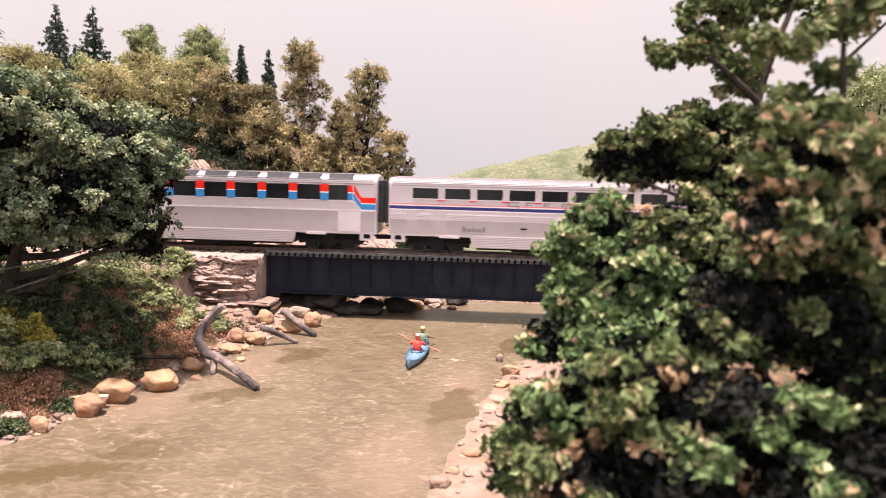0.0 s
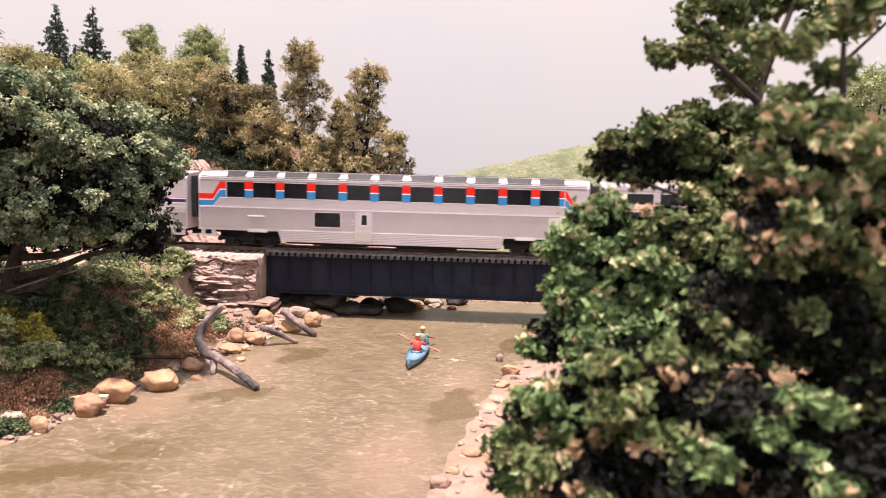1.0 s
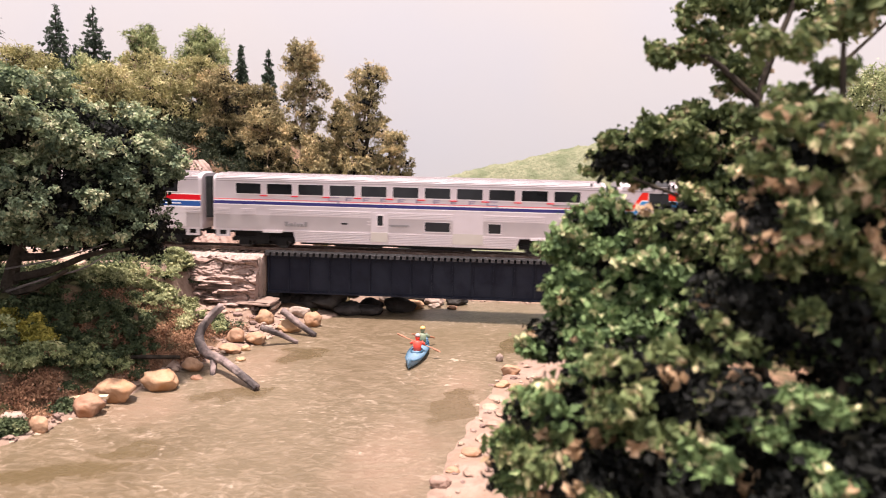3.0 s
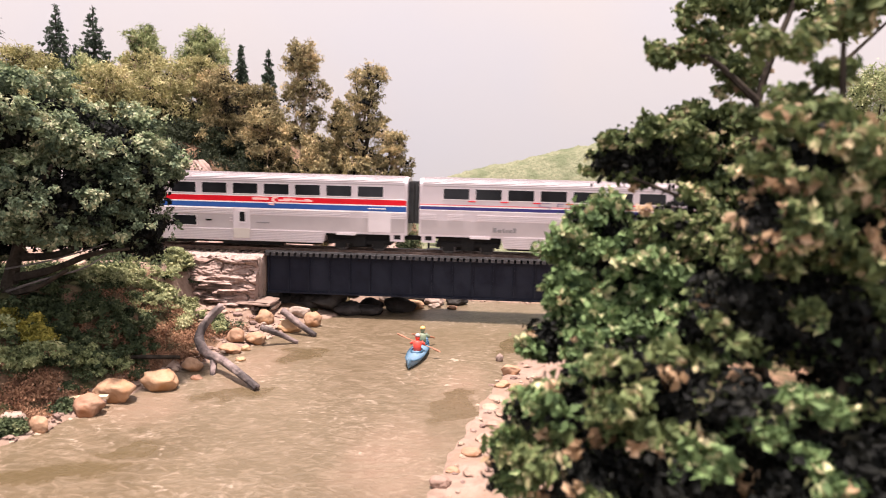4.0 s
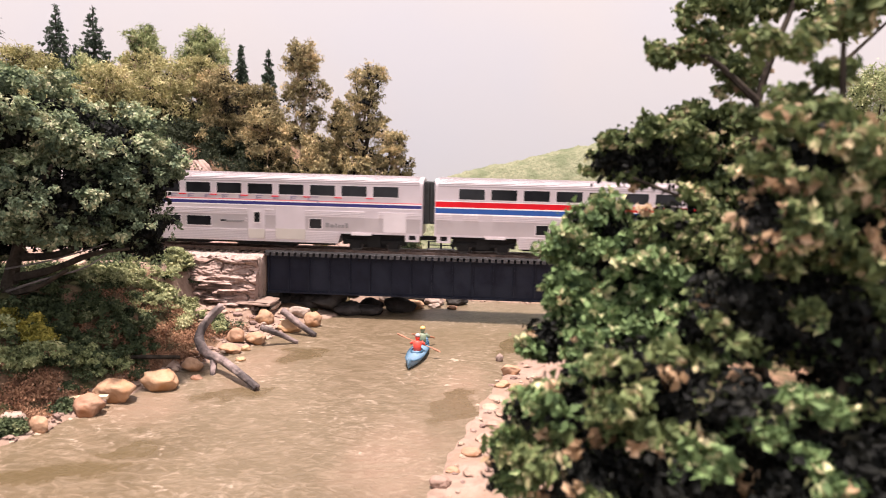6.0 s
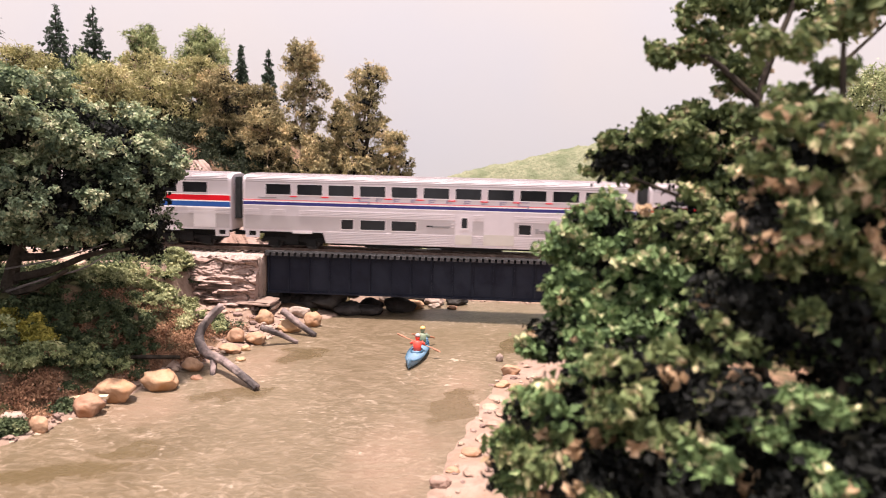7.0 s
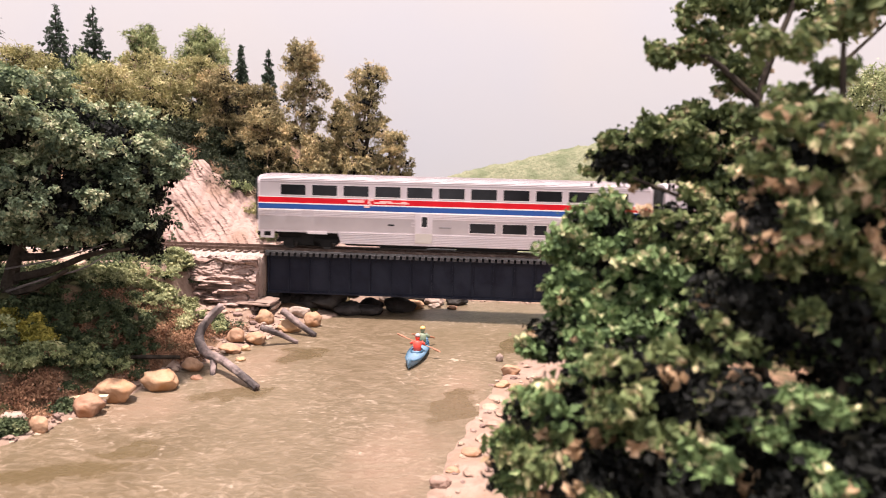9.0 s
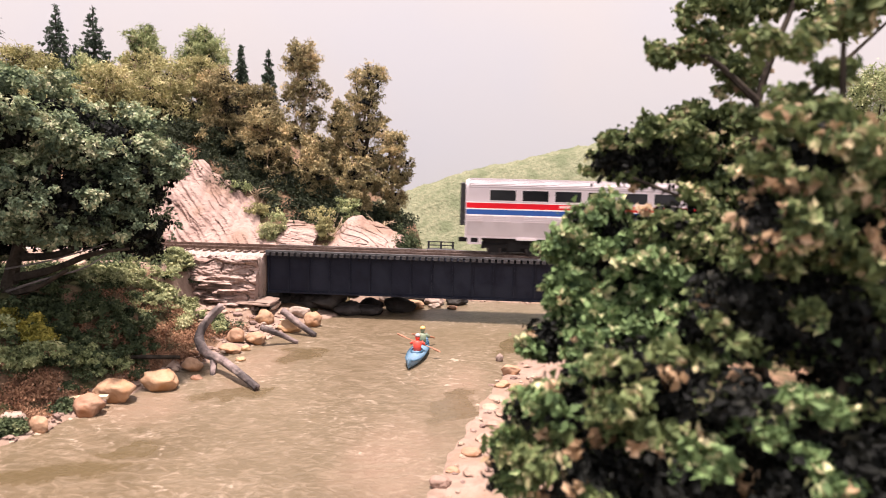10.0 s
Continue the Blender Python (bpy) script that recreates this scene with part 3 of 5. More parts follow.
def build_bridge():
    bridge = thing("girder_bridge", "black riveted plate girder railway bridge over the river", "bridge")
    x0, x1 = BRIDGE_X0, BRIDGE_X1
    near = TRACK_Y - 13.2
    for y in (near, TRACK_Y + 13.2):
        part("girder_web", boxes((x0, x1, y - 0.5, y + 0.5, 18.6, 45.5)), GIRDER, bridge)
        part("top_flange", boxes((x0, x1, y - 2.4, y + 2.4, 45.5, 46.6)), GIRDER, bridge)
        part("bottom_flange", boxes((x0, x1, y - 2.4, y + 2.4, 17.4, 18.6)), GIRDER, bridge)
    stiff = bmesh.new()
    box(stiff, -0.45, 0.45, near - 2.0, near - 0.5, 18.6, 45.5)
    box(stiff, -1.3, 1.3, near - 0.8, near - 0.5, 18.6, 45.5)
    stiff = finish("stiffener", stiff, GIRDER)
    x = x0 + 1.4
    while x < x1:
        part("stiffener", stiff, GIRDER, bridge, at=(x, 0, 0))
        x += 15.6
    rivet = bmesh.new()
    for i in range(int((x1 - x0) / 2.6)):
        for z in (44.3, 20.0):
            box(rivet, x0 + 1 + i * 2.6, x0 + 1.5 + i * 2.6, near - 0.8, near - 0.5, z - 0.25, z + 0.25)
    tagged(part("rivets", rivet, GIRDER, bridge), kind="stuff")
    tie = finish("bridge_tie", boxes((-1.5, 1.5, -19.5, 19.5, 46.6, 49.0)), TIE)
    for i in range(61):
        part("bridge_tie", tie, TIE, bridge, at=(x0 + 2 + i * 4.72, TRACK_Y + random.uniform(-0.3, 0.3), 0))
    for s in (-1, 1):
        y = TRACK_Y + s * 16.6
        part("guard_timber", boxes((x0, x1, y - 1.3, y + 1.3, 49.0, 50.3)), TIMBER, bridge)
        y = TRACK_Y + s * 5.2
        part("guard_rail", boxes((x0, x1, y - 0.45, y + 0.45, 49.0, 50.8)), STEEL, bridge)
    # unseen plate, added so that no light falls between the ties
    part("deck_plate", boxes((x0 + 1, x1 - 1, near + 2.5, TRACK_Y + 10.7, 44.6, 46.3)), GIRDER, bridge)
    for i in range(7):
        x = x0 + 10 + i * 44
        for z in (20, 43):
            part("cross_brace", boxes((x - 0.8, x + 0.8, near, TRACK_Y + 13.2, z, z + 2)), GIRDER, bridge)
    part("bearing", boxes((x0 + 0.5, x0 + 10, near - 3.2, near + 3.2, 14.6, 17.4)), BLACK, bridge)
    part("bearing", boxes((x1 - 10, x1 - 0.5, near - 3.2, near + 3.2, 14.6, 17.4)), BLACK, bridge)
    return bridge


build_bridge()


def stone(rng, w, d, h, bend=0.16, corners=0.8, cuts=2, chips=9):
    """A worn stone: a rounded block with chipped facets and an uneven skin, its foot at z = 0."""
    bm = bmesh.new()
    bmesh.ops.create_icosphere(bm, subdivisions=cuts + 1, radius=1)
    off = Vector((rng.uniform(-50, 50), rng.uniform(-50, 50), rng.uniform(-50, 50)))
    planes = [(Vector((rng.gauss(0, 1), rng.gauss(0, 1), rng.gauss(0, 1))).normalized(), rng.uniform(0.6, 0.9)) for _ in range(chips)]
    for v in bm.verts:
        n = v.co.normalized()
        q = Vector([math.copysign(abs(c) ** corners, c) for c in n])
        for p, reach in planes:
            over = q.dot(p) - reach
            if over > 0:
                q -= p * over * 0.85
        q *= 1 + bend * noise.noise(n * 1.4 + off) + bend * 0.45 * noise.noise(n * 3.5 + off) + bend * 0.2 * noise.noise(n * 9 + off)
        v.co = (q.x * w / 2 * 1.08, q.y * d / 2 * 1.08, (q.z * 0.5 + 0.42) * h * 1.05)
    return bm


def build_abutment(x0, x1, sign, seed):
    """Masonry bearing block with an uneven ledge of flat stones beside it."""
    rng = random.Random(seed)
    ob = thing("bridge_abutment", "bridge abutment of layered flat stones and brown masonry", "abutment", kind="structure")
    part("core", boxes((x0, x1, 511, 552, -6, 46.5)), BRICK, ob)
    edge = x1 if sign > 0 else x0
    part("pier_strip", stone(rng, 7.4, 10, 33.5, 0.12, 0.3, 3, 3), CONCRETE, ob, "stained concrete strip", at=(edge - sign * 3.6, 507, 13.2))
    part("cap_slab", stone(rng, 24, 28, 3.4, 0.14, 0.3, 2, 5), BRICK, ob, "flat capping slab", at=(edge - sign * 1.0, 499, 12.2))
    # stepped masonry seat under the girder
    for r in range(5):
        for c in range(4):
            w = 5.6
            x = (edge - 8 + c * w + (r % 2) * 1.6) if sign > 0 else (edge + 8 - c * w)
            part("brick", stone(rng, w * 0.97, 24, 3.1, 0.06, 0.35, 1), BRICK, ob, at=(x, 501 + rng.uniform(-0.6, 0.6), -1.4 + r * 3.1))
    for _ in range(26):
        w, z = rng.uniform(6, 18), rng.uniform(3, 30)
        part("ledge_stone", stone(rng, w, rng.uniform(8, 12), rng.uniform(1.2, 2.6), 0.18, 0.4, 2, 9), LEDGE, ob,
             at=(rng.uniform(x0 - 18, x1 - 12), 497.0 - (45 - z) * 0.18 + rng.uniform(-2, 2), z))
    return ob


build_abutment(-204, -166.5, 1, 4)
build_abutment(122.5, 160, -1, 5)

# ---- the passenger train ----
LENGTH, HALF = 292.0, 17.6


def roof_profile(top):
    """Half cross-section of the body above the eaves, from eave to ridge."""
    pts = [(HALF, 51.0)]
    for i in range(1, 9):
        a = i / 8 * math.pi / 2
        pts.append((HALF * (math.cos(a) ** 0.62), 51.0 + (top - 51.0) * (math.sin(a) ** 0.8)))
    return pts


def car_shell(top):
    prof = [(HALF, 13.6)] + roof_profile(top)
    ring = [(-y, z) for y, z in prof] + [(y, z) for y, z in reversed(prof[:-1])]
    bm = bmesh.new()
    rows = []
    for s, k in ((0, 0.94), (2.2, 1.0), (LENGTH - 2.2, 1.0), (LENGTH, 0.94)):
        rows.append([bm.verts.new((s, y * (k if z > 50 else 0.985 if k < 1 else 1), 13.6 + (z - 13.6) * (0.985 if k < 1 else 1))) for y, z in ring])
    for a, b in zip(rows, rows[1:]):
        for i in range(len(ring)):
            bm.faces.new((a[i], a[(i + 1) % len(ring)], b[(i + 1) % len(ring)], b[i]))
    bm.faces.new(rows[0])
    bm.faces.new(rows[-1])
    return bm


def strip(s0, s1, z0, z1, out=0.15, side=-1):
    y = side * HALF
    return (s0, s1, min(y, y + side * out), max(y, y + side * out), z0, z1)


def ribs(spans, z0, z1, count, out=0.45):
    bm = bmesh.new()
    pitch = (z1 - z0) / count
    for a, b in spans:
        for i in range(count):
            z = z0 + pitch * i
            for side in (-1, 1):
                box(bm, *strip(a, b, z + pitch * 0.2, z + pitch * 0.75, out, side))
    return bm


def without(spans, holes):
    """The stretches of spans that lie outside the holes."""
    out = list(spans)
    for h0, h1 in holes:
        nxt = []
        for a, b in out:
            if h1 <= a or h0 >= b:
                nxt.append((a, b))
            else:
                if h0 > a:
                    nxt.append((a, h0))
                if h1 < b:
                    nxt.append((h1, b))
        out = nxt
    return out


def window(s0, s1, z0, z1, car):
    frame_bm = boxes(strip(s0 - 0.5, s1 + 0.5, z1, z1 + 0.45, 0.35), strip(s0 - 0.5, s1 + 0.5, z0 - 0.6, z0, 0.45),
                     strip(s0 - 0.5, s0, z0, z1, 0.35), strip(s1, s1 + 0.5, z0, z1, 0.35))
    w = part("window", frame_bm, SILVER_RIB, car)
    part("pane", boxes(strip(s0, s1, z0, z1, 0.12)), PANE, w, "smoked dark glazing")
    return w


def truck(car, s):
    t = part("truck", boxes((s - 19, s + 19, -7, 7, 2.2, 13.2)), BLACK, car, "black four-wheel truck")
    for k in (-1, 1):
        y = k * 11.4
        side = bmesh.new()
        for x0, x1, z0, z1, d in ((s - 23, s + 23, 5.6, 8.6, 1.0), (s - 18.5, s - 10.5, 2.4, 8.2, 1.7), (s + 10.5, s + 18.5, 2.4, 8.2, 1.7), (s - 5, s + 5, 3.8, 12.2, 2.0)):
            box(side, x0, x1, y - d, y + d, z0, z1)
        part("side_frame", side, BLACK, t)
    for x in (s - 22.5, s, s + 22.5):
        part("bolster", boxes((x - 1.6, x + 1.6, -12, 12, 5.0, 7.4)), BLACK, t)
    for ds in (-14.5, 14.5):
        for y in (-8.3, 8.3):
            bm = bmesh.new()
            bmesh.ops.create_cone(bm, cap_ends=True, segments=20, radius1=5.2, radius2=5.2, depth=2.0, matrix=Matrix.Rotation(radians(90), 4, "X"))
            bmesh.ops.create_cone(bm, cap_ends=True, segments=20, radius1=5.8, radius2=5.8, depth=0.5,
                                  matrix=Matrix.Translation((0, -1.2 if y > 0 else 1.2, 0)) @ Matrix.Rotation(radians(90), 4, "X"))
            part("wheel", bm, WHEEL, t, at=(s + ds, y, 5.2))
    return t


def build_car(name, label, style, low_windows, door, smooth_panels, marks, group):
    dome = style == "dome"
    car = thing(name, label, "railway car", group=group)
    part("body", car_shell(57.6 if dome else 56.6), SILVER, car)
    skirt = bmesh.new()
    for side in (-1, 1):
        y = side * (HALF - 0.15)
        v = [skirt.verts.new((s, yy, z)) for yy in (y, y - side * 1.2) for s, z in ((61, 13.7), (231, 13.7), (228.5, 5.9), (63.5, 5.9))]
        for f in ((0, 1, 2, 3), (7, 6, 5, 4), (0, 4, 5, 1), (1, 5, 6, 2), (2, 6, 7, 3), (3, 7, 4, 0)):
            skirt.faces.new([v[i] for i in f])
    box(skirt, 64, 228, -HALF + 1.5, HALF - 1.5, 6.4, 13.5)
    part("skirt", skirt, SILVER, car)
    part("underframe", boxes((3, LENGTH - 3, -9, 9, 11, 13.5), (14, 61.5, -11, 11, 7.5, 13.5), (230.5, 278, -11, 11, 7.5, 13.5), (66, 226, -14, 14, 4.2, 6.3), (92, 128, -13, 13, 3.0, 4.4), (150, 196, -13, 13, 2.8, 4.4)), BLACK, car)
    part("side_band", boxes(strip(1.5, LENGTH - 1.5, 15.2, 30.4 if dome else 25.6, 0.07)), SMOOTH_GREY, car)
    holes = [(d - 0.5, d + 13.3) for d in door] + smooth_panels
    lows = [(a - 1.6, b + 1.6) for a, b, *_ in low_windows]
    tagged(part("lower_fluting", ribs(without([(63, 229)], holes), 6.2, 15.0, 7), SILVER_RIB, car), kind="stuff")
    if not dome:
        tagged(part("upper_fluting", ribs(without([(0.5, 13), (21, 33), (43, 249), (259, 271), (279, 291.5)], holes), 25.8, 30.6, 4), SILVER_RIB, car), kind="stuff")
    roof_ribs = bmesh.new()
    top = 57.6 if dome else 56.6
    for i, (y, z) in enumerate(roof_profile(top)[:-1]):
        for side in (-1, 1):
            if dome and i in (3, 4, 5):
                continue
            box(roof_ribs, 2.4, LENGTH - 2.4, side * y - 0.35, side * y + 0.35, z - 0.4, z + 0.35)
    tagged(part("roof_fluting", roof_ribs, ROOF, car), kind="stuff")
    if dome:
        posts = [36.4 + 23.72 * k for k in range(11)]
        edges = [22.0] + [p + 5.6 for p in posts[:10]]
        ends = posts[:10] + [274.0]
        for a, b in zip(edges, ends):
            window(a, b, 38.7, 49.9, car)
            for side in (-1, 1):
                bm = bmesh.new()
                v = [bm.verts.new(p) for p in ((a, side * 17.45, 53.6), (b, side * 17.45, 53.6), (b, side * 13.4, 58.1), (a, side * 13.4, 58.1),
                                                  (a, side * 15, 52.6), (b, side * 15, 52.6), (b, side * 11, 57.0), (a, side * 11, 57.0))]
                for f in ((0, 1, 2, 3), (4, 7, 6, 5), (0, 4, 5, 1), (1, 5, 6, 2), (2, 6, 7, 3), (3, 7, 4, 0)):
                    bm.faces.new([v[i] for i in f])
                part("roof_window", bm, ROOF_PANE, car, "dark curved dome glazing")
            part("roof_window_sill", boxes(strip(a - 0.5, b + 0.5, 52.6, 53.4, 0.35)), SILVER_RIB, car)
        red, blue, white = bmesh.new(), bmesh.new(), bmesh.new()
        for p in posts[:10]:
            box(red, *strip(p - 0.3, p + 5.9, 44.7, 50.4, 0.6))
            box(white, *strip(p - 0.3, p + 5.9, 43.9, 44.7, 0.6))
            box(blue, *strip(p - 0.3, p + 5.9, 38.3, 43.9, 0.6))

        def bent(bm, a_top, a_bot, b_top, b_bot, flip):
            line = [(0.6, b_top, b_bot), (11.5, b_top, b_bot), (17, a_top, a_bot), (21.7, a_top, a_bot)]
            pts = [(LENGTH - s if flip else s, t, b) for s, t, b in line]
            for (s0, t0, b0), (s1, t1, b1) in zip(pts, pts[1:]):
                v = [bm.verts.new(q) for q in ((s0, -HALF - 0.3, b0), (s1, -HALF - 0.3, b1), (s1, -HALF - 0.3, t1), (s0, -HALF - 0.3, t0),
                                               (s0, -HALF, b0), (s1, -HALF, b1), (s1, -HALF, t1), (s0, -HALF, t0))]
                for f in ((0, 1, 2, 3), (4, 7, 6, 5), (0, 4, 5, 1), (2, 6, 7, 3), (1, 5, 6, 2), (3, 7, 4, 0)):
                    bm.faces.new([v[i] for i in f])
        for flip in (False, True):
            bent(red, 50.2, 44.7, 41.0, 36.8, flip)
            bent(white, 44.7, 43.9, 36.8, 36.1, flip)
            bent(blue, 43.9, 38.5, 36.1, 32.0, flip)
            bent(white, 38.5, 37.8, 32.0, 31.4, flip)
        part("red_stripe", red, ORANGE_RED, car)
        part("blue_stripe", blue, SKY_BLUE, car)
        part("white_stripe", white, WHITE, car)
        part("belt_rail", boxes(strip(0.5, 291.5, 30.6, 31.3, 0.4), strip(0.5, 291.5, 51.0, 51.9, 0.35)), SILVER_RIB, car)
    else:
        for i in range(11):
            a = 17.8 + 23.72 * i
            window(a, a + 19.0, 41.6, 49.3, car)
        if style == "wide":
            part("red_stripe", boxes(strip(0.6, 291.4, 35.7, 39.7, 0.2)), RED, car)
            part("white_stripe", boxes(strip(0.6, 291.4, 34.8, 35.7, 0.2), strip(0.6, 291.4, 30.2, 31.0, 0.2), strip(0.6, 291.4, 39.7, 40.3, 0.2)), WHITE, car)
            part("blue_stripe", boxes(strip(0.6, 291.4, 31.0, 34.8, 0.2)), BLUE, car)
        else:
            part("blue_stripe", boxes(strip(0.6, 291.4, 33.6, 36.0, 0.2)), NAVY, car)
            part("red_stripe", boxes(strip(0.6, 291.4, 36.9, 37.6, 0.2)), PINK, car)
            part("white_stripe", boxes(strip(0.6, 291.4, 36.0, 36.9, 0.2), strip(0.6, 291.4, 32.9, 33.6, 0.2)), WHITE, car)
            dash = bmesh.new()
            for i in range(10):
                a = 17.8 + 23.72 * i + 18.4
                box(dash, *strip(a, a + 5.5, 39.9, 40.6, 0.6))
            part("red_marker", dash, RED, car)
    for a, b, z0, z1 in low_windows:
        window(a, b, z0, z1, car)
    for d in door:
        dr = part("door", boxes(strip(d, d + 12.8, 8.2, 30.2, 0.3)), SILVER, car)
        part("kick_panel", boxes(strip(d + 0.2, d + 12.6, 8.0, 15.2, 0.5)), PANEL, dr, "plain grey panel")
        part("door_frame", boxes(strip(d + 3.9, d + 9.9, 27.8, 28.8, 0.6), strip(d + 3.9, d + 9.9, 19.4, 20.4, 0.6),
                                 strip(d + 3.9, d + 4.8, 20.4, 27.8, 0.6), strip(d + 9.0, d + 9.9, 20.4, 27.8, 0.6)), SILVER_RIB, dr)
        part("pane", boxes(strip(d + 4.8, d + 9.0, 20.4, 27.8, 0.4)), PANE, dr)
        part("grab_iron", boxes(strip(d - 2.5, d - 0.8, 22.8, 23.4, 0.9), strip(d - 2.5, d - 0.8, 20.6, 21.2, 0.9)), SILVER_RIB, dr)
    for a, b in smooth_panels:
        pn = part("side_panel", boxes(strip(a, b, 8.0, 31.6, 0.28)), SILVER, car)
        part("kick_panel", boxes(strip(a, b, 8.0, 16, 0.36)), PANEL, pn, "plain grey panel")
    part("end_panel", boxes(strip(263, 280, 15.4, 30.2, 0.4)), SILVER_RIB, car, "bright louvred panel")
    for s0 in (38, 239):
        part("equipment_ledge", boxes(strip(s0, s0 + 15, 12.6, 14.4, 0.7)), SILVER_RIB, car)
    for s0 in (2.0, 279.5):
        step = part("corner_step", boxes((s0, s0 + 10.5, -HALF, -HALF + 1.6, 8.8, 10.2), (s0, s0 + 2.6, -HALF, -HALF + 1.4, 10.2, 13.6),
                                         (s0 + 7.9, s0 + 10.5, -HALF, -HALF + 1.4, 10.2, 13.6)), SILVER, car)
        part("step_well", boxes((s0 + 2.6, s0 + 7.9, -HALF + 1.5, -HALF + 3, 10.0, 13.8)), BLACK, step)
    for s0, s1 in ((-4.2, 0), (LENGTH, LENGTH + 4.2)):
        bel = bmesh.new()
        for i in range(4):
            a = s0 + (s1 - s0) * i / 4
            w = 9.5 if i % 2 else 8.8
            box(bel, a, a + 1.05, -w, w, 22, 53 + (0.5 if i % 2 else 0))
        part("diaphragm", bel, RUBBER, car, "black rubber gangway bellows")
        part("coupler", boxes((min(s0, s1) - 1.0 if s0 < 0 else s0 - 3, max(s0, s1) + 3 if s0 < 0 else s1 + 1.0, -2.2, 2.2, 8.6, 11.8)), BLACK, car)
    for side_s in (36.5, LENGTH - 36.5):
        truck(car, side_s)
    for nm, mat, bars in marks:
        part(nm, boxes(*[strip(*b, 0.5) for b in bars]), mat, car)
    return car


def letter_bars(s0):
    """A spaced line of plain letter blocks, the first and last larger."""
    bars = []
    for i in range(10):
        s = s0 + i * 13.1
        big = i in (0, 9)
        w, z0, z1 = (8.2, 35.6, 40.9) if big else (5.0, 37.9, 40.6)
        if big:
            bars += [(s, s + w, z1 - 0.8, z1), (s, s + 1.0, z0 + 2, z1 - 0.8), (s + w - 1.0, s + w, z0, z0 + 2.2), (s, s + w, z0 + 1.9, z0 + 2.6)]
        else:
            bars += [(s, s + w, z1 - 0.7, z1), (s, s + 1.1, z0, z1 - 0.7), (s + 1.1, s + w * 0.8, z0 + 0.7, z0 + 1.2)]
    return bars


def script_bars(s0, flip):
    a = [(s0, s0 + 12.4, 37.2, 38.9)]
    b = [(s0 + 15.6, s0 + 19.5, 38.6, 40.2), (s0 + 15, s0 + 17, 36.6, 38.6), (s0 + 16, s0 + 18.5, 34.8, 36.4), (s0 + 12.6, s0 + 16.5, 33.4, 34.6),
         (s0 + 20, s0 + 29, 36.6, 37.8), (s0 + 24, s0 + 33, 37.8, 38.7), (s0 + 30, s0 + 46, 36.8, 37.8), (s0 + 40, s0 + 44, 37.8, 38.6)]
    return a + b


mark = lambda s: ("small_emblem", GREY_MARK, [(s, s + 2.6, 17.9, 21.4), (s + 3.2, s + 6.6, 17.9, 20.2), (s + 7.2, s + 8.6, 17.9, 21.0), (s + 9.2, s + 11.0, 17.9, 20.2),
                                                (s + 11.6, s + 14.2, 17.9, 20.2), (s + 14.8, s + 17, 17.9, 21.4)])
vent = lambda s: ("vent", PANE, [(s, s + 4.6, 20.4, 21.6)])
plate = lambda s: ("name_plate", GREY_MARK, [(s, s + 15, 20.6, 21.4), (s + 1, s + 14, 19.9, 20.5)])
number = lambda s: ("number_bar", GREY_MARK, [(s, s + 14, 38.8, 39.5)])
THIN_A = [(160.5, 179.3, 17.0, 24.0), (207.7, 217, 17.0, 24.0)]
LOW_B = [(75.0, 84.2, 16.9, 24.0), (89.4, 108.2, 16.9, 24.0), (112.8, 131.6, 16.9, 24.0)]
LOW_C = [(159.8, 178.8, 16.9, 24.0), (184, 202, 16.9, 24.0), (207.2, 216.4, 16.9, 24.0)]
G = "cars of the passenger train"
SLEEPER = "silver double-deck sleeping car with thin navy and red lines"
COACH = "silver double-deck coach with broad red, white and blue stripes"
CARS = [
    build_car("sleeping_car", SLEEPER, "thin", THIN_A, [120.3], [(181.4, 204)],
              [("lettering", VIOLET_MARK, letter_bars(88)), mark(55), vent(98), plate(134), number(262)], G),
    build_car("lounge_car", "silver double-deck lounge car with curved roof windows and coloured posts", "dome", [(89, 108.6, 18.0, 28.8)], [119.7], [],
              [("small_bar", WHITE, [(38, 51, 24.4, 25.2)])], G),
    build_car("sleeping_car", SLEEPER, "thin", THIN_A, [120.3], [(181.4, 204)],
              [("lettering", VIOLET_MARK, letter_bars(88)), mark(55), vent(98), plate(134), number(254)], G),
    build_car("coach_car", COACH, "wide", LOW_B, [160.3], [],
              [("script_lettering", PALE, script_bars(175, True)), vent(139), ("small_emblem", GREY_MARK, [(178, 188, 19.6, 20.6)]), ("number_bar", WHITE, [(263, 276, 32.6, 33.4)])], G),
    build_car("sleeping_car", "silver double-deck car with thin lines and three lower windows", "thin", LOW_B + [(207.2, 216.4, 16.9, 24.0)], [160.3], [(181.4, 204)],
              [("lettering", VIOLET_MARK, letter_bars(88)), mark(219.5), vent(139), plate(142), number(12)], G),
    build_car("coach_car", COACH, "wide", LOW_C, [119.2], [],
              [("script_lettering", PALE, script_bars(68.5, False)), vent(99), ("small_emblem", GREY_MARK, [(137, 146, 19.6, 20.6)])], G),
]

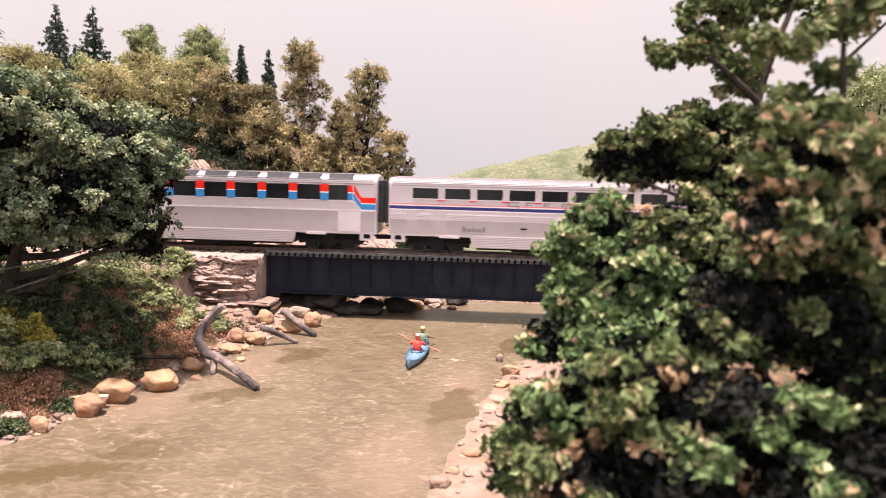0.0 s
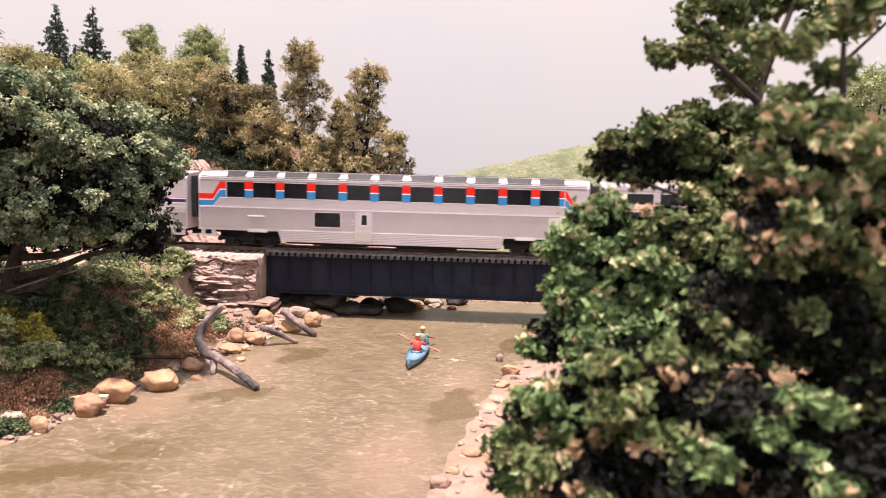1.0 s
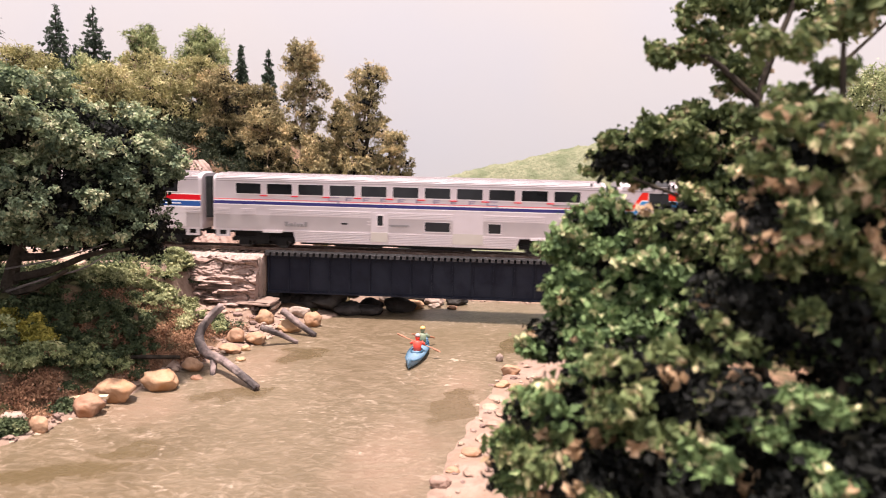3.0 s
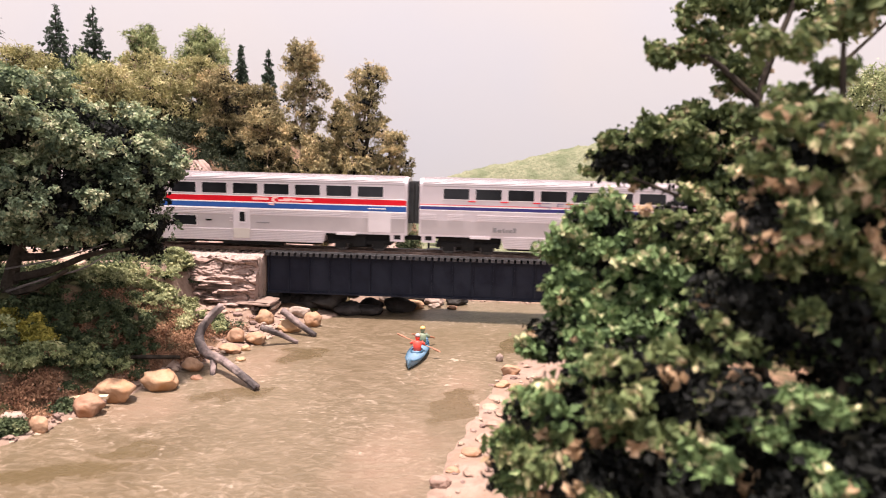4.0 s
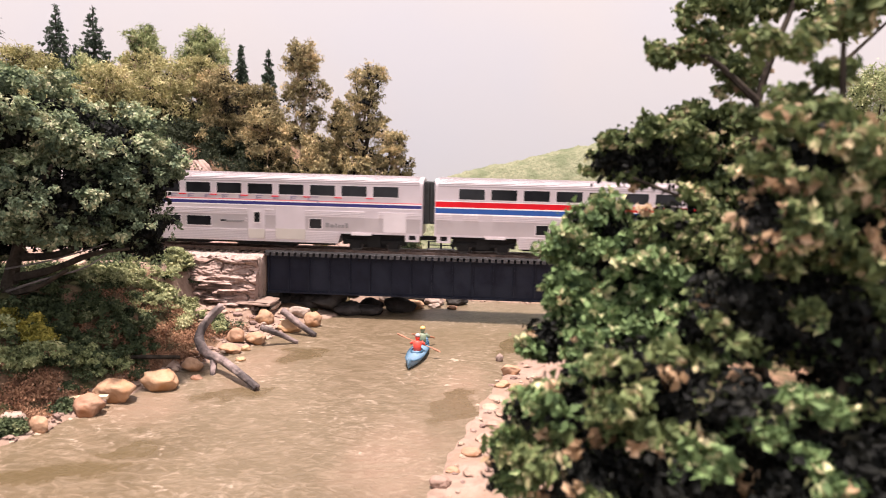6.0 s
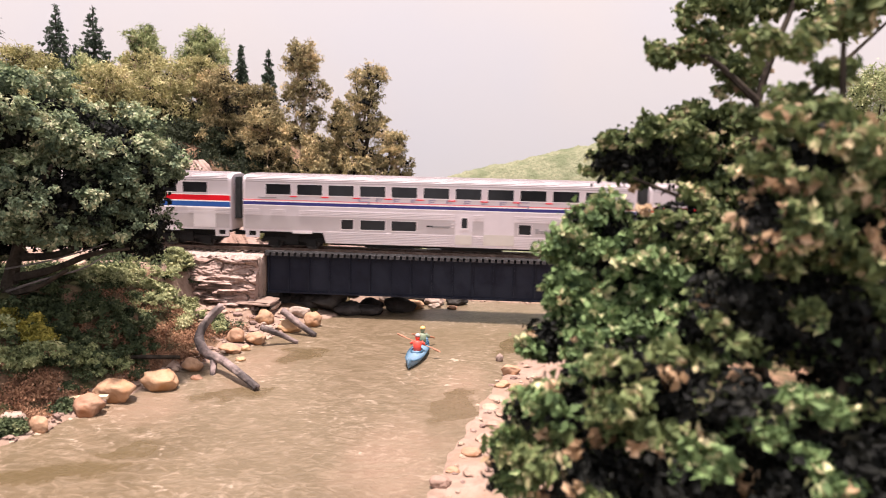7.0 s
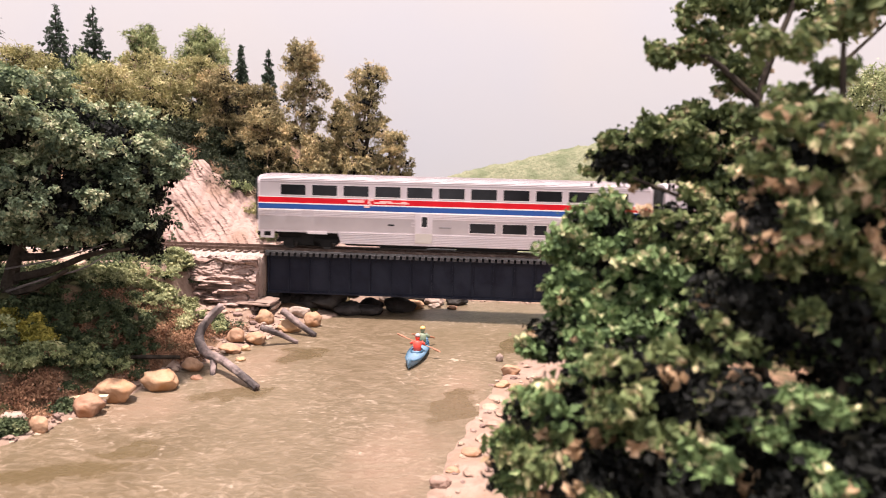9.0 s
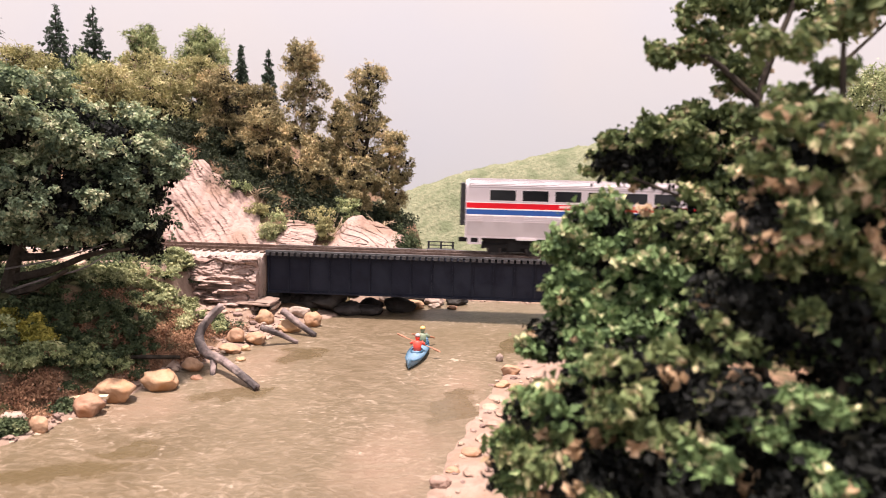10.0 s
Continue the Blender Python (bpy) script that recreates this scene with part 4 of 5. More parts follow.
# ---- stones, driftwood and boards along the river ----
# rows marked dark have the bridge's shade painted into the stone
STONES = [
    (-184, 300, 16.3, 10.5, "tan"), (-181, 318, 21.5, 12.1, "tan"), (-167, 337, 19.1, 12.8, "tan"), (-164, 371, 11.5, 8.9, "tan"),
    (-193, 279, 8.9, 8.4, "tan"), (-208, 282, 10.0, 6.5, "grey"), (-208, 313, 7.2, 7.2, "grey"), (-159, 426, 10.9, 10.9, "tan"),
    (-148, 430, 13.1, 8.8, "tan"), (-149, 416, 7.1, 4.3, "tan"), (-155, 472, 12.8, 11.2, "tan"), (-157, 409, 14.6, 6.3, "tan"),
    (-149, 458, 10.9, 5.4, "grey"), (-135, 464, 17.2, 9.4, "tan"), (-123, 482, 13.0, 11.4, "tan"), (-138, 500, 16.8, 10.1, "grey"),
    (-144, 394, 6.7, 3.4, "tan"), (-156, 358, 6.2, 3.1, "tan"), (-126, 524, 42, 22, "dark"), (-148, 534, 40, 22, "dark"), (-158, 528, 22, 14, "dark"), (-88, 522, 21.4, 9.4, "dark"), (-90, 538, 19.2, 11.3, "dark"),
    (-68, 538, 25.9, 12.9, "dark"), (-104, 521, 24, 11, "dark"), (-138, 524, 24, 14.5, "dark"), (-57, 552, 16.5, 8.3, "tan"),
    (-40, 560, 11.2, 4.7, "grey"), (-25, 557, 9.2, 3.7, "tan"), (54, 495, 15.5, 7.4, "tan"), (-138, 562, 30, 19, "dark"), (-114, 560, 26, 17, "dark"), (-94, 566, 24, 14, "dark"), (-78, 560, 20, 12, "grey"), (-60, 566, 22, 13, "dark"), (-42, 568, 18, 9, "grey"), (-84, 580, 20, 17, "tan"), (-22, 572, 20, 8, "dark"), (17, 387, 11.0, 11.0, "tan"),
    (12, 365, 9.2, 7.9, "tan"), (9, 345, 9.9, 5.8, "pink"), (5, 331, 8.3, 5.0, "pink"), (19, 357, 10.8, 9.0, "tan"),
    (6, 309, 8.9, 5.2, "pink"), (3, 290, 8.8, 7.4, "pink"), (-3, 275, 8.4, 6.6, "tan"), (-1, 257, 9.7, 6.6, "pink"),
    (-14, 247, 8.5, 7.6, "pink"), (-10, 260, 5.8, 4.5, "tan"), (11, 416, 4.9, 5.6, "grey"), (12, 320, 8.1, 8.1, "pink"), (0, 318, 4.8, 2.7, "grey")]
STONE_LOOK = {"tan": (TAN, "rounded tan river stone on the shore"), "grey": (GREY_STONE, "grey-brown worn stone on the shore"),
              "dark": (SHADE_STONE, "boulder under the bridge, its near-black colour holds the shade"), "pink": (PINK_STONE, "pale pinkish stone on the shore")}


def build_stones():
    rng = random.Random(11)
    for x, y, w, h, look_of in STONES:
        mat, label = STONE_LOOK[look_of]
        d = w * rng.uniform(0.6, 0.85)
        h *= 0.62 if x > -20 and y < 400 else 1.0
        ground_z = min(float(land(x, y + d / 3)), 3)
        me = finish("stone", stone(rng, w * 0.93, d, h * 1.02, 0.2, 1.0, 3, 4), mat, True)
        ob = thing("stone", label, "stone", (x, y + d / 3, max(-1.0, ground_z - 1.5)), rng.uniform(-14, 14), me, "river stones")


build_stones()


def build_rubble():
    """Loose small stones at the abutment's foot, on both shores and on the far bank."""
    rng = random.Random(23)
    spots = [(rng.uniform(-216, -142), rng.uniform(446, 506), rng.uniform(1.6, 6.5)) for _ in range(130)]
    spots += [(rng.uniform(-110, 70), rng.uniform(584, 622), rng.uniform(1.4, 5)) for _ in range(150)]
    for _ in range(90):
        y = rng.uniform(240, 500)
        spots.append((float(np.interp(y, COURSE_Y, RIGHT_X)) + rng.uniform(-4, 26), y, rng.uniform(0.9, 3.8)))
    for _ in range(140):
        y = rng.uniform(262, 480)
        spots.append((float(np.interp(y, COURSE_Y, LEFT_X)) - rng.uniform(-3, 16), y, rng.uniform(1.0, 4.0)))
    bm = bmesh.new()
    for x, y, w in spots:
        z = float(land(x, y))
        if z < -3:
            continue
        one = bmesh.ops.create_icosphere(bm, subdivisions=2, radius=1)["verts"]
        off = Vector((rng.uniform(-50, 50), rng.uniform(-50, 50), 0))
        sx, sy, sz, a = w * rng.uniform(0.5, 0.7), w * rng.uniform(0.4, 0.6), w * rng.uniform(0.2, 0.4), rng.uniform(0, 3.1)
        for v in one:
            q = v.co * (1 + 0.5 * noise.noise(v.co * 1.3 + off))
            q = Vector((q.x * sx, q.y * sy, q.z * sz))
            v.co = (x + q.x * math.cos(a) - q.y * math.sin(a), y + q.x * math.sin(a) + q.y * math.cos(a), z + q.z + sz * 0.4)
    thing("rubble", "loose pale pinkish rubble and pebbles on the shores", "rubble", me=finish("rubble", bm, RUBBLE), kind="stuff")


build_rubble()


def build_driftwood():
    bm = bmesh.new()
    line = smooth_line([(-158, 404, 31), (-164, 398, 24), (-168, 392, 14.5), (-159, 380, 9), (-145, 370, 7.5), (-130, 356, 5), (-117, 345, 1.6)], 5)
    n = len(line)
    tube(bm, line, [2.9 - 0.7 * (i / n) - 1.0 * abs(i / n - 0.45) for i in range(n)], 16, 0.09, 3, 0.2)
    tube(bm, [(-152, 374, 6), (-150, 368, 1), (-149, 365, -2)], [2.4, 1.8, 1.2], 6, 0.2, 5)
    thing("driftwood_log", "bent grey driftwood log lying from the bank into the water", "log", me=finish("driftwood_log", bm, WOOD, True))
    for k, (pts, r) in enumerate((([(-139, 466, 15), (-126, 460, 7.5), (-114, 457, 0.6)], 2.9), ([(-142, 428, 12.5), (-131, 434, 6.5), (-121, 438, 0.4)], 2.4))):
        bm = bmesh.new()
        line = smooth_line(pts, 5)
        tube(bm, line, [r * (0.85 - 0.25 * i / len(line)) for i in range(len(line))], 12, 0.08, 20 + k, 0.2)
        thing("driftwood_log", "short grey driftwood log leaning among shore stones", "log", me=finish("driftwood_log", bm, WOOD, True), group="short logs")
    bm = bmesh.new()
    tube(bm, [(-196, 356, 11.5), (-182, 362, 10.5), (-168, 367, 9.5)], [1.1, 1.3, 1.0], 6, 0.15, 9)
    thing("stick", "thin dark stick lying on the bank", "stick", me=finish("stick", bm, BARK, True))
    bm = boxes((-9, 9, -1.6, 1.6, 0, 1.4))
    thing("board", "pale cut wooden board lying on the bank", "board", (-188, 310, float(land(-188, 310)) + 3.2), 14, finish("board", bm, BOARD))


build_driftwood()

# ---- rock outcrops behind the track ----
def outcrop(name, foot, width, depth, height, lean, seed, label, dip=0.75, run=60.0, material=ROCK, rough=1.0):
    """A weathered slab whose bedding dips along x: ledges and open cracks follow the bedding."""
    nu, nv = 150, 110
    verts, faces = [], []
    for j in range(nv + 1):
        for i in range(nu + 1):
            u, v = i / nu, j / nv
            crest = lean(u) * (1 + 0.16 * noise.noise((u * width / 16, seed, 2.0)) + 0.08 * noise.noise((u * width / 5, seed, 6.0)))
            z = v * height * crest
            x = (u - 0.5) * width
            bed = x * math.sin(dip) + z * math.cos(dip) + 1.2 * noise.noise((x / 18, z / 18, seed + 30))
            along = x * math.cos(dip) - z * math.sin(dip)
            step = 3.2 * noise.noise((bed / 7.0, along / run, seed)) + 1.5 * noise.noise((bed / 2.4, along / (run * 0.5), seed + 4)) + 0.5 * noise.noise((bed, along / 5, seed + 6)) + 0.55 * noise.noise((x / 2.4, z / 1.7, seed + 9))
            gap = noise.noise((bed / 5.0, along / (run * 0.8), seed + 11))
            broken = noise.noise((bed / 14, along / 16, seed + 17))
            crack = 2.6 * rough * max(0.0, 1 - abs(gap) / 0.07) * max(0.0, min(1.0, broken * 3 + 0.5))
            y = depth * (v ** 1.25) - step * rough + crack + 3.5 * noise.noise((x / 20, z / 20, seed))
            verts.append((x + 2.5 * noise.noise((z / 9, y / 9, seed + 3)) * (1 - min(1, 6 * min(u, 1 - u))), y, z - 3))
    for j in range(nv):
        for i in range(nu):
            a = j * (nu + 1) + i
            faces.append((a, a + 1, a + nu + 2, a + nu + 1))
    base = len(verts)
    rim = [nv * (nu + 1) + i for i in range(nu + 1)]
    for i in range(nu + 1):
        verts.append((verts[rim[i]][0], depth + 26, -3))
    for i in range(nu):
        faces.append((rim[i], rim[i + 1], base + i + 1, base + i))
    for col in (0, nu):
        ring = [j * (nu + 1) + col for j in range(nv + 1)] + [base + col]
        faces.append(ring if col == 0 else ring[::-1])
    me = raw(name, verts, faces, material)
    return thing(name, label, "rock", foot, 0, me)


outcrop("layered_rock_face", (-196, 490, 3), 56, 9, 46, lambda u: 1.0, 14.0, "pale pink layered rock face beside the abutment", 0.06, 26, LEDGE, 1.4)
outcrop("rock_slope", (-262, 566, 46), 196, 52, 76, lambda u: 1.0 if u < 0.44 else max(0.05, 1.0 - ((u - 0.44) / 0.55) ** 1.25), 2.0,
        "large pale pink rock slope with dipping cracks", 0.78, 70)
outcrop("rock_outcrop", (-164, 574, 46), 38, 22, 25, lambda u: min(1, 0.3 + 2.5 * u) * (1 - 0.28 * u), 5.0, "pale rock outcrop with ledges beside the track", 0.12, 40)
outcrop("rock_outcrop", (-103, 576, 45.5), 70, 34, 25, lambda u: max(0.04, min(1, 0.2 + u * 3.6) * (1 - max(0, u - 0.4) ** 1.6 * 1.5)), 8.0,
        "pale wedge-shaped rock outcrop beside the track", 0.35, 40)


# ---- trees ----
def stems(rng, base_z, top_z, spread, radius, limbs=9):
    bm = bmesh.new()
    h = top_z - base_z
    bend = [(rng.uniform(-0.03, 0.03) * h, rng.uniform(-0.03, 0.03) * h) for _ in range(3)]
    trunk = [(0, 0, base_z - 3), (bend[0][0], bend[0][1], base_z + h * 0.3), (bend[1][0], bend[1][1], base_z + h * 0.6), (bend[2][0], bend[2][1], base_z + h * 0.9)]
    tube(bm, trunk, [radius, radius * 0.8, radius * 0.55, radius * 0.2], 7, 0.12, rng.randint(0, 999))
    for i in range(limbs):
        t = 0.25 + 0.6 * i / limbs
        z = base_z + h * t
        a = i * 2.4 + rng.uniform(-0.4, 0.4)
        r = spread * rng.uniform(0.55, 0.95) * (1.1 - 0.5 * t)
        p1 = (bend[0][0] + math.cos(a) * r * 0.45, bend[0][1] + math.sin(a) * r * 0.45, z + h * 0.06)
        p2 = (math.cos(a) * r, math.sin(a) * r, z + h * rng.uniform(0.1, 0.2))
        tube(bm, [(bend[0][0] * 0.8, bend[0][1] * 0.8, z - h * 0.03), p1, p2], [radius * 0.42, radius * 0.26, radius * 0.09], 5, 0.15, rng.randint(0, 999))
    return bm


def tree(name, label, x, y, base, top, width, foliage, seed, bark=BARK, clumps=130, per=34, leaf=2.0, low=0.3, lumps=9, group=""):
    """A broadleaf tree: trunk and limbs, and a ragged crown of leaf clumps round several lobes."""
    rng = random.Random(seed)
    h = top - base
    ob = thing(name, label, "tree", (x, y, 0), 0, None, group)
    part("trunk", stems(rng, base, top, width * 0.5, max(1.2, h * 0.022)), bark, ob)
    blobs = []
    r = width / 2
    for i in range(lumps):
        t = (i + 0.5) / lumps
        wide = (0.35 + 0.65 * math.sin(math.pi * min(1, 0.22 + 0.7 * t))) * rng.uniform(0.8, 1.1)
        a = i * 2.4 + rng.uniform(-0.7, 0.7)
        rr = r * rng.uniform(0.38, 0.62) * (0.6 + 0.4 * wide)
        off = max(0, r * wide - rr) * rng.uniform(0.5, 1.2)
        z = base + h * (low + (1.0 - low) * min(1, max(0, t + rng.uniform(-0.08, 0.08))))
        blobs.append((math.cos(a) * off, math.sin(a) * off, min(z, top - rr * 0.6), rr, rr, max(rr * rng.uniform(0.55, 0.85), h * 0.06)))
    sprays = lobes(blobs, lumps * 5, r * 0.2, seed + 900, 0.7, 0.75)
    part("crown", leaves("crown", foliage, sprays, clumps, int(per * 0.55), r * 0.045, leaf, seed, 0.5, 0.0, 1.6), foliage, ob)
    part("curled_foliage", curls("curled_foliage", foliage, sprays + blobs, clumps, int(per * 0.26), r * 0.06, r * 0.2, 1.25, seed + 300, 0.7), foliage, ob)
    # near-black leaves stand in for the shade inside the crown
    inner = [(x, y, z, a * 0.72, b * 0.72, c * 0.72) for x, y, z, a, b, c in blobs]
    part("inner_foliage", leaves("inner_foliage", INNER_SHADE, inner, 90, 14, r * 0.07, 2.4, seed + 500, 0.2), INNER_SHADE, ob)
    twig = bmesh.new()
    for _ in range(70):
        bx, by, bz, q, _, qz = rng.choice(blobs)
        a, e = rng.uniform(0, math.tau), rng.uniform(-0.5, 0.9)
        tip = Vector((bx + math.cos(a) * q * 1.12, by + math.sin(a) * q * 1.12, bz + e * qz * 1.2))
        root = Vector((bx * 0.4, by * 0.4, bz - q * 0.4))
        mid = root.lerp(tip, 0.6) + Vector((rng.uniform(-1, 1), rng.uniform(-1, 1), rng.uniform(-1, 1))) * q * 0.22
        tube(twig, smooth_line((root, mid, tip), 3), [0.5, 0.45, 0.4, 0.35, 0.3, 0.25, 0.2], 4, 0.1, rng.randint(0, 999))
    tagged(part("twig_work", twig, PALE_BARK, ob), kind="stuff")
    return ob


def conifer(x, y, base, top, width, seed):
    rng = np.random.default_rng(seed)
    ob = thing("spruce_tree", "slim blue-green model spruce on the hill", "tree", (x, y, 0), 0, None, "spruces on the hill")
    h = top - base
    bm = bmesh.new()
    tube(bm, [(0, 0, base - 3), (0.3, 0, base + h * 0.5), (0, 0, top - 1)], [h * 0.018, h * 0.012, 0.25], 6, 0.1, seed)
    part("trunk", bm, BARK, ob)
    blobs = []
    tiers = max(12, int(h / 3.2))
    for i in range(tiers):
        t = i / tiers
        r = width / 2 * (1 - t) ** 0.9 + 1.0
        for k in range(6):
            a = k * math.tau / 6 + i * 0.9 + rng.normal() * 0.2
            q = r * rng.uniform(0.3, 0.85)
            blobs.append((math.cos(a) * q, math.sin(a) * q, base + h * (0.12 + 0.88 * t) - q * 0.25, r * 0.42, r * 0.42, 1.8 + 1.6 * (1 - t)))
    part("crown", leaves("crown", SPRUCE, blobs, 1500, 20, 0.9, 1.8, seed, 0.1, 1.2), SPRUCE, ob)


for k, (x, y, b, t, w) in enumerate(((-516, 820, 165, 292, 66), (-459, 800, 165, 287, 66), (-285, 800, 140, 245, 32), (-241, 760, 115, 235, 36),
                                     (-490, 815, 165, 245, 44))):
    conifer(x, y, b, t, w, 30 + k)

def bare_spruce(x, y, base, top):
    """A nearly bare spruce: a thin pole with drooping grey twigs."""
    rng = random.Random(61)
    ob = thing("bare_spruce", "thin half-bare grey spruce on the hill", "tree", (x, y, 0))
    bm = bmesh.new()
    tube(bm, [(0, 0, base - 3), (0.5, 0, (base + top) / 2), (0, 0, top)], [1.6, 1.0, 0.3], 6, 0.1, 1)
    part("trunk", bm, BARK, ob)
    for i in range(34):
        t = i / 34
        a, r = i * 2.4, (1 - t) * 20 + 3
        z = base + (top - base) * (0.2 + 0.8 * t)
        bm = bmesh.new()
        tube(bm, smooth_line([(0, 0, z), (math.cos(a) * r * 0.5, math.sin(a) * r * 0.5, z - 1), (math.cos(a) * r, math.sin(a) * r, z - rng.uniform(1, 5))], 3),
             [0.6, 0.5, 0.45, 0.4, 0.35, 0.3, 0.2], 4, 0.1, i)
        part("branch", bm, BARK, ob)
    part("needles", leaves("needles", SPRUCE, [(0, 0, base + (top - base) * f, 16 * (1.05 - f), 16 * (1.05 - f), 5) for f in (0.3, 0.5, 0.7, 0.9)], 50, 10, 1.4, 1.6, 3, 0.4), SPRUCE, ob)


bare_spruce(-596, 830, 168, 292)

HILL_TREES = [
    (-402, 800, 150, 260, 49, MID_GREEN, "leafy green model tree on the hill"), (-318, 760, 130, 250, 58, MID_GREEN, "leafy green model tree on the hill"),
    (-321, 690, 112, 207, 92, OLIVE, "olive green model tree with curled foliage"), (-263, 690, 105, 202, 72, RUST, "rusty brown-green model tree beside the rocks"),
    (-358, 650, 120, 198, 88, OLIVE, "olive green model tree with curled foliage"), (-480, 700, 140, 220, 86, OLIVE, "olive green model tree with curled foliage"),
    (-420, 720, 140, 212, 80, MID_GREEN, "leafy green model tree on the hill"), (-296, 720, 120, 216, 60, OLIVE, "olive green model tree with curled foliage"),
    (-188, 700, 85, 232, 58, RUST, "tall rusty brown-green model tree"), (-122, 690, 62, 209, 60, RUST, "tall rusty brown-green model tree"),
    (-210, 660, 85, 165, 66, RUST, "rusty brown-green model tree beside the rocks"), (-93, 680, 58, 148, 50, RUST, "rusty brown-green model tree beside the rocks"),
    (-154, 720, 80, 175, 50, RUST, "rusty brown-green model tree beside the rocks"), (-163, 655, 75, 140, 50, RUST, "rusty brown-green model tree beside the rocks"),
    (-232, 700, 100, 190, 60, RUST, "rusty brown-green model tree beside the rocks"), (-125, 660, 62, 120, 44, RUST, "rusty brown-green model tree beside the rocks"),
    (-520, 660, 130, 190, 90, OLIVE, "olive green model tree with curled foliage"), (-440, 650, 130, 188, 80, OLIVE, "olive green model tree with curled foliage"),
    (-600, 740, 160, 235, 90, MID_GREEN, "leafy green model tree on the hill"),
    (-560, 720, 150, 225, 90, OLIVE, "olive green model tree with curled foliage"), (-370, 740, 140, 225, 70, OLIVE, "olive green model tree with curled foliage")]
for k, (x, y, b, t, w, mat, label) in enumerate(HILL_TREES):
    tree("broadleaf_tree", label, x, y, b, t, w * (1.15 if y > 759 else 0.92), mat, 50 + k, PALE_BARK if k % 3 == 2 else BARK, 290, 56, 1.8, 0.46 if y > 759 else 0.3 if t - b > 100 else 0.2, 17 if t - b > 100 else 11, "hillside trees")


def undergrowth(name, label, spots, material, seed, clumps, per, leaf, spread=2.0, category="bushes", kind=""):
    """Low bushes on the ground: spots of (x, y, radius, height)."""
    blobs = [(x, y, float(land(x, y)) + h * 0.35, r, r, h * 0.65) for x, y, r, h in spots]
    me = leaves(name, material, blobs, clumps, per, spread, leaf, seed, 0.3, 0.0, 1.0)
    return thing(name, label, category, me=me, kind=kind)


rng = random.Random(5)
# undergrowth spots whose colour carries the shade under the trees
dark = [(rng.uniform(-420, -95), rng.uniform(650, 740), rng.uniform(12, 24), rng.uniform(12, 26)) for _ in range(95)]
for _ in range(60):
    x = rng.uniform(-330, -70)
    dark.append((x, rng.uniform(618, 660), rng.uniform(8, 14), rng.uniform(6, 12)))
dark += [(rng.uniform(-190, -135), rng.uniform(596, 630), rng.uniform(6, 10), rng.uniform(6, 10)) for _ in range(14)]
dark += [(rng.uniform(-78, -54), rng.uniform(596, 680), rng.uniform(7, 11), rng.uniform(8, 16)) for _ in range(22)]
undergrowth("forest_floor", "undergrowth beneath the hillside trees, near black with painted shade", dark, SHADE_GREEN, 70, 3300, 26, 2.6, 3.0, "undergrowth", "stuff")
# bushes in SHADE_GREEN carry the same painted shade
for k, (x, y, r, h, mat) in enumerate(((-228, 622, 16, 10, MID_GREEN), (-205, 607, 12, 9, OLIVE), (-180, 588, 9, 26, MID_GREEN), (-187, 582, 7, 16, BUSH_GREEN),
                                       (-139, 590, 8, 22, OLIVE), (-128, 628, 14, 30, MID_GREEN), (-100, 612, 9, 8, OLIVE), (-150, 618, 16, 14, OLIVE),
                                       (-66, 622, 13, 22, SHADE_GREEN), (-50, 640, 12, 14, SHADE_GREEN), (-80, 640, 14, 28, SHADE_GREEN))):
    undergrowth("bush", "small green bush growing by the rocks", [(x, y, r, h)], mat, 90 + k, 70, 30, 1.5, 1.4, "bush")

for k, (x, y, r, h) in enumerate(((-72, 578, 6, 9), (-66, 576, 6, 9), (-62, 582, 6, 9), (-58, 576, 5, 6), (-68, 586, 8, 14), (-64, 592, 9, 16), (-57, 606, 8, 14), (-52, 590, 7, 9), (-70, 606, 9, 20), (-46, 604, 6, 8))):
    h = max(h, 62 - float(land(x, y))) if y < 590 else h
    undergrowth("bush", "dark green bush beside the wedge-shaped rock", [(x, y, r, h)], BANK_GREEN, 700 + k, 170, 28, 1.5, 1.4, "bush")


def bare_shrub(x, y, z, h, seed):
    """A leafless pale shrub: forked twigs from one root."""
    rng = random.Random(seed)
    bm = bmesh.new()
    for i in range(11):
        a, e = i * 2.4, rng.uniform(0.5, 1.2)
        q = Vector((math.cos(a) * math.cos(e), math.sin(a) * math.cos(e), math.sin(e))) * h * rng.uniform(0.6, 1.0)
        mid = q * 0.5 + Vector((rng.uniform(-1, 1), rng.uniform(-1, 1), rng.uniform(0, 1))) * h * 0.24
        tube(bm, smooth_line([(0, 0, -1), mid, q], 3), [0.38, 0.34, 0.3, 0.27, 0.24, 0.2, 0.15], 4, 0.1, i)
        side = mid + Vector((rng.uniform(-1, 1), rng.uniform(-1, 1), rng.uniform(0.2, 1))) * h * 0.35
        tube(bm, [mid, (mid + side) * 0.5, side], [0.24, 0.2, 0.14], 4, 0.1, i + 50)
    thing("bare_shrub", "leafless pale twiggy shrub beside the track", "shrub", (x, y, z), 0, finish("bare_shrub", bm, PALE_BARK), "bare shrubs")


for k, (x, y, h) in enumerate(((-46, 588, 17), (-68, 588, 22), (-136, 600, 24), (-98, 620, 26), (-205, 615, 20))):
    bare_shrub(x, y, float(land(x, y)), h, 80 + k)

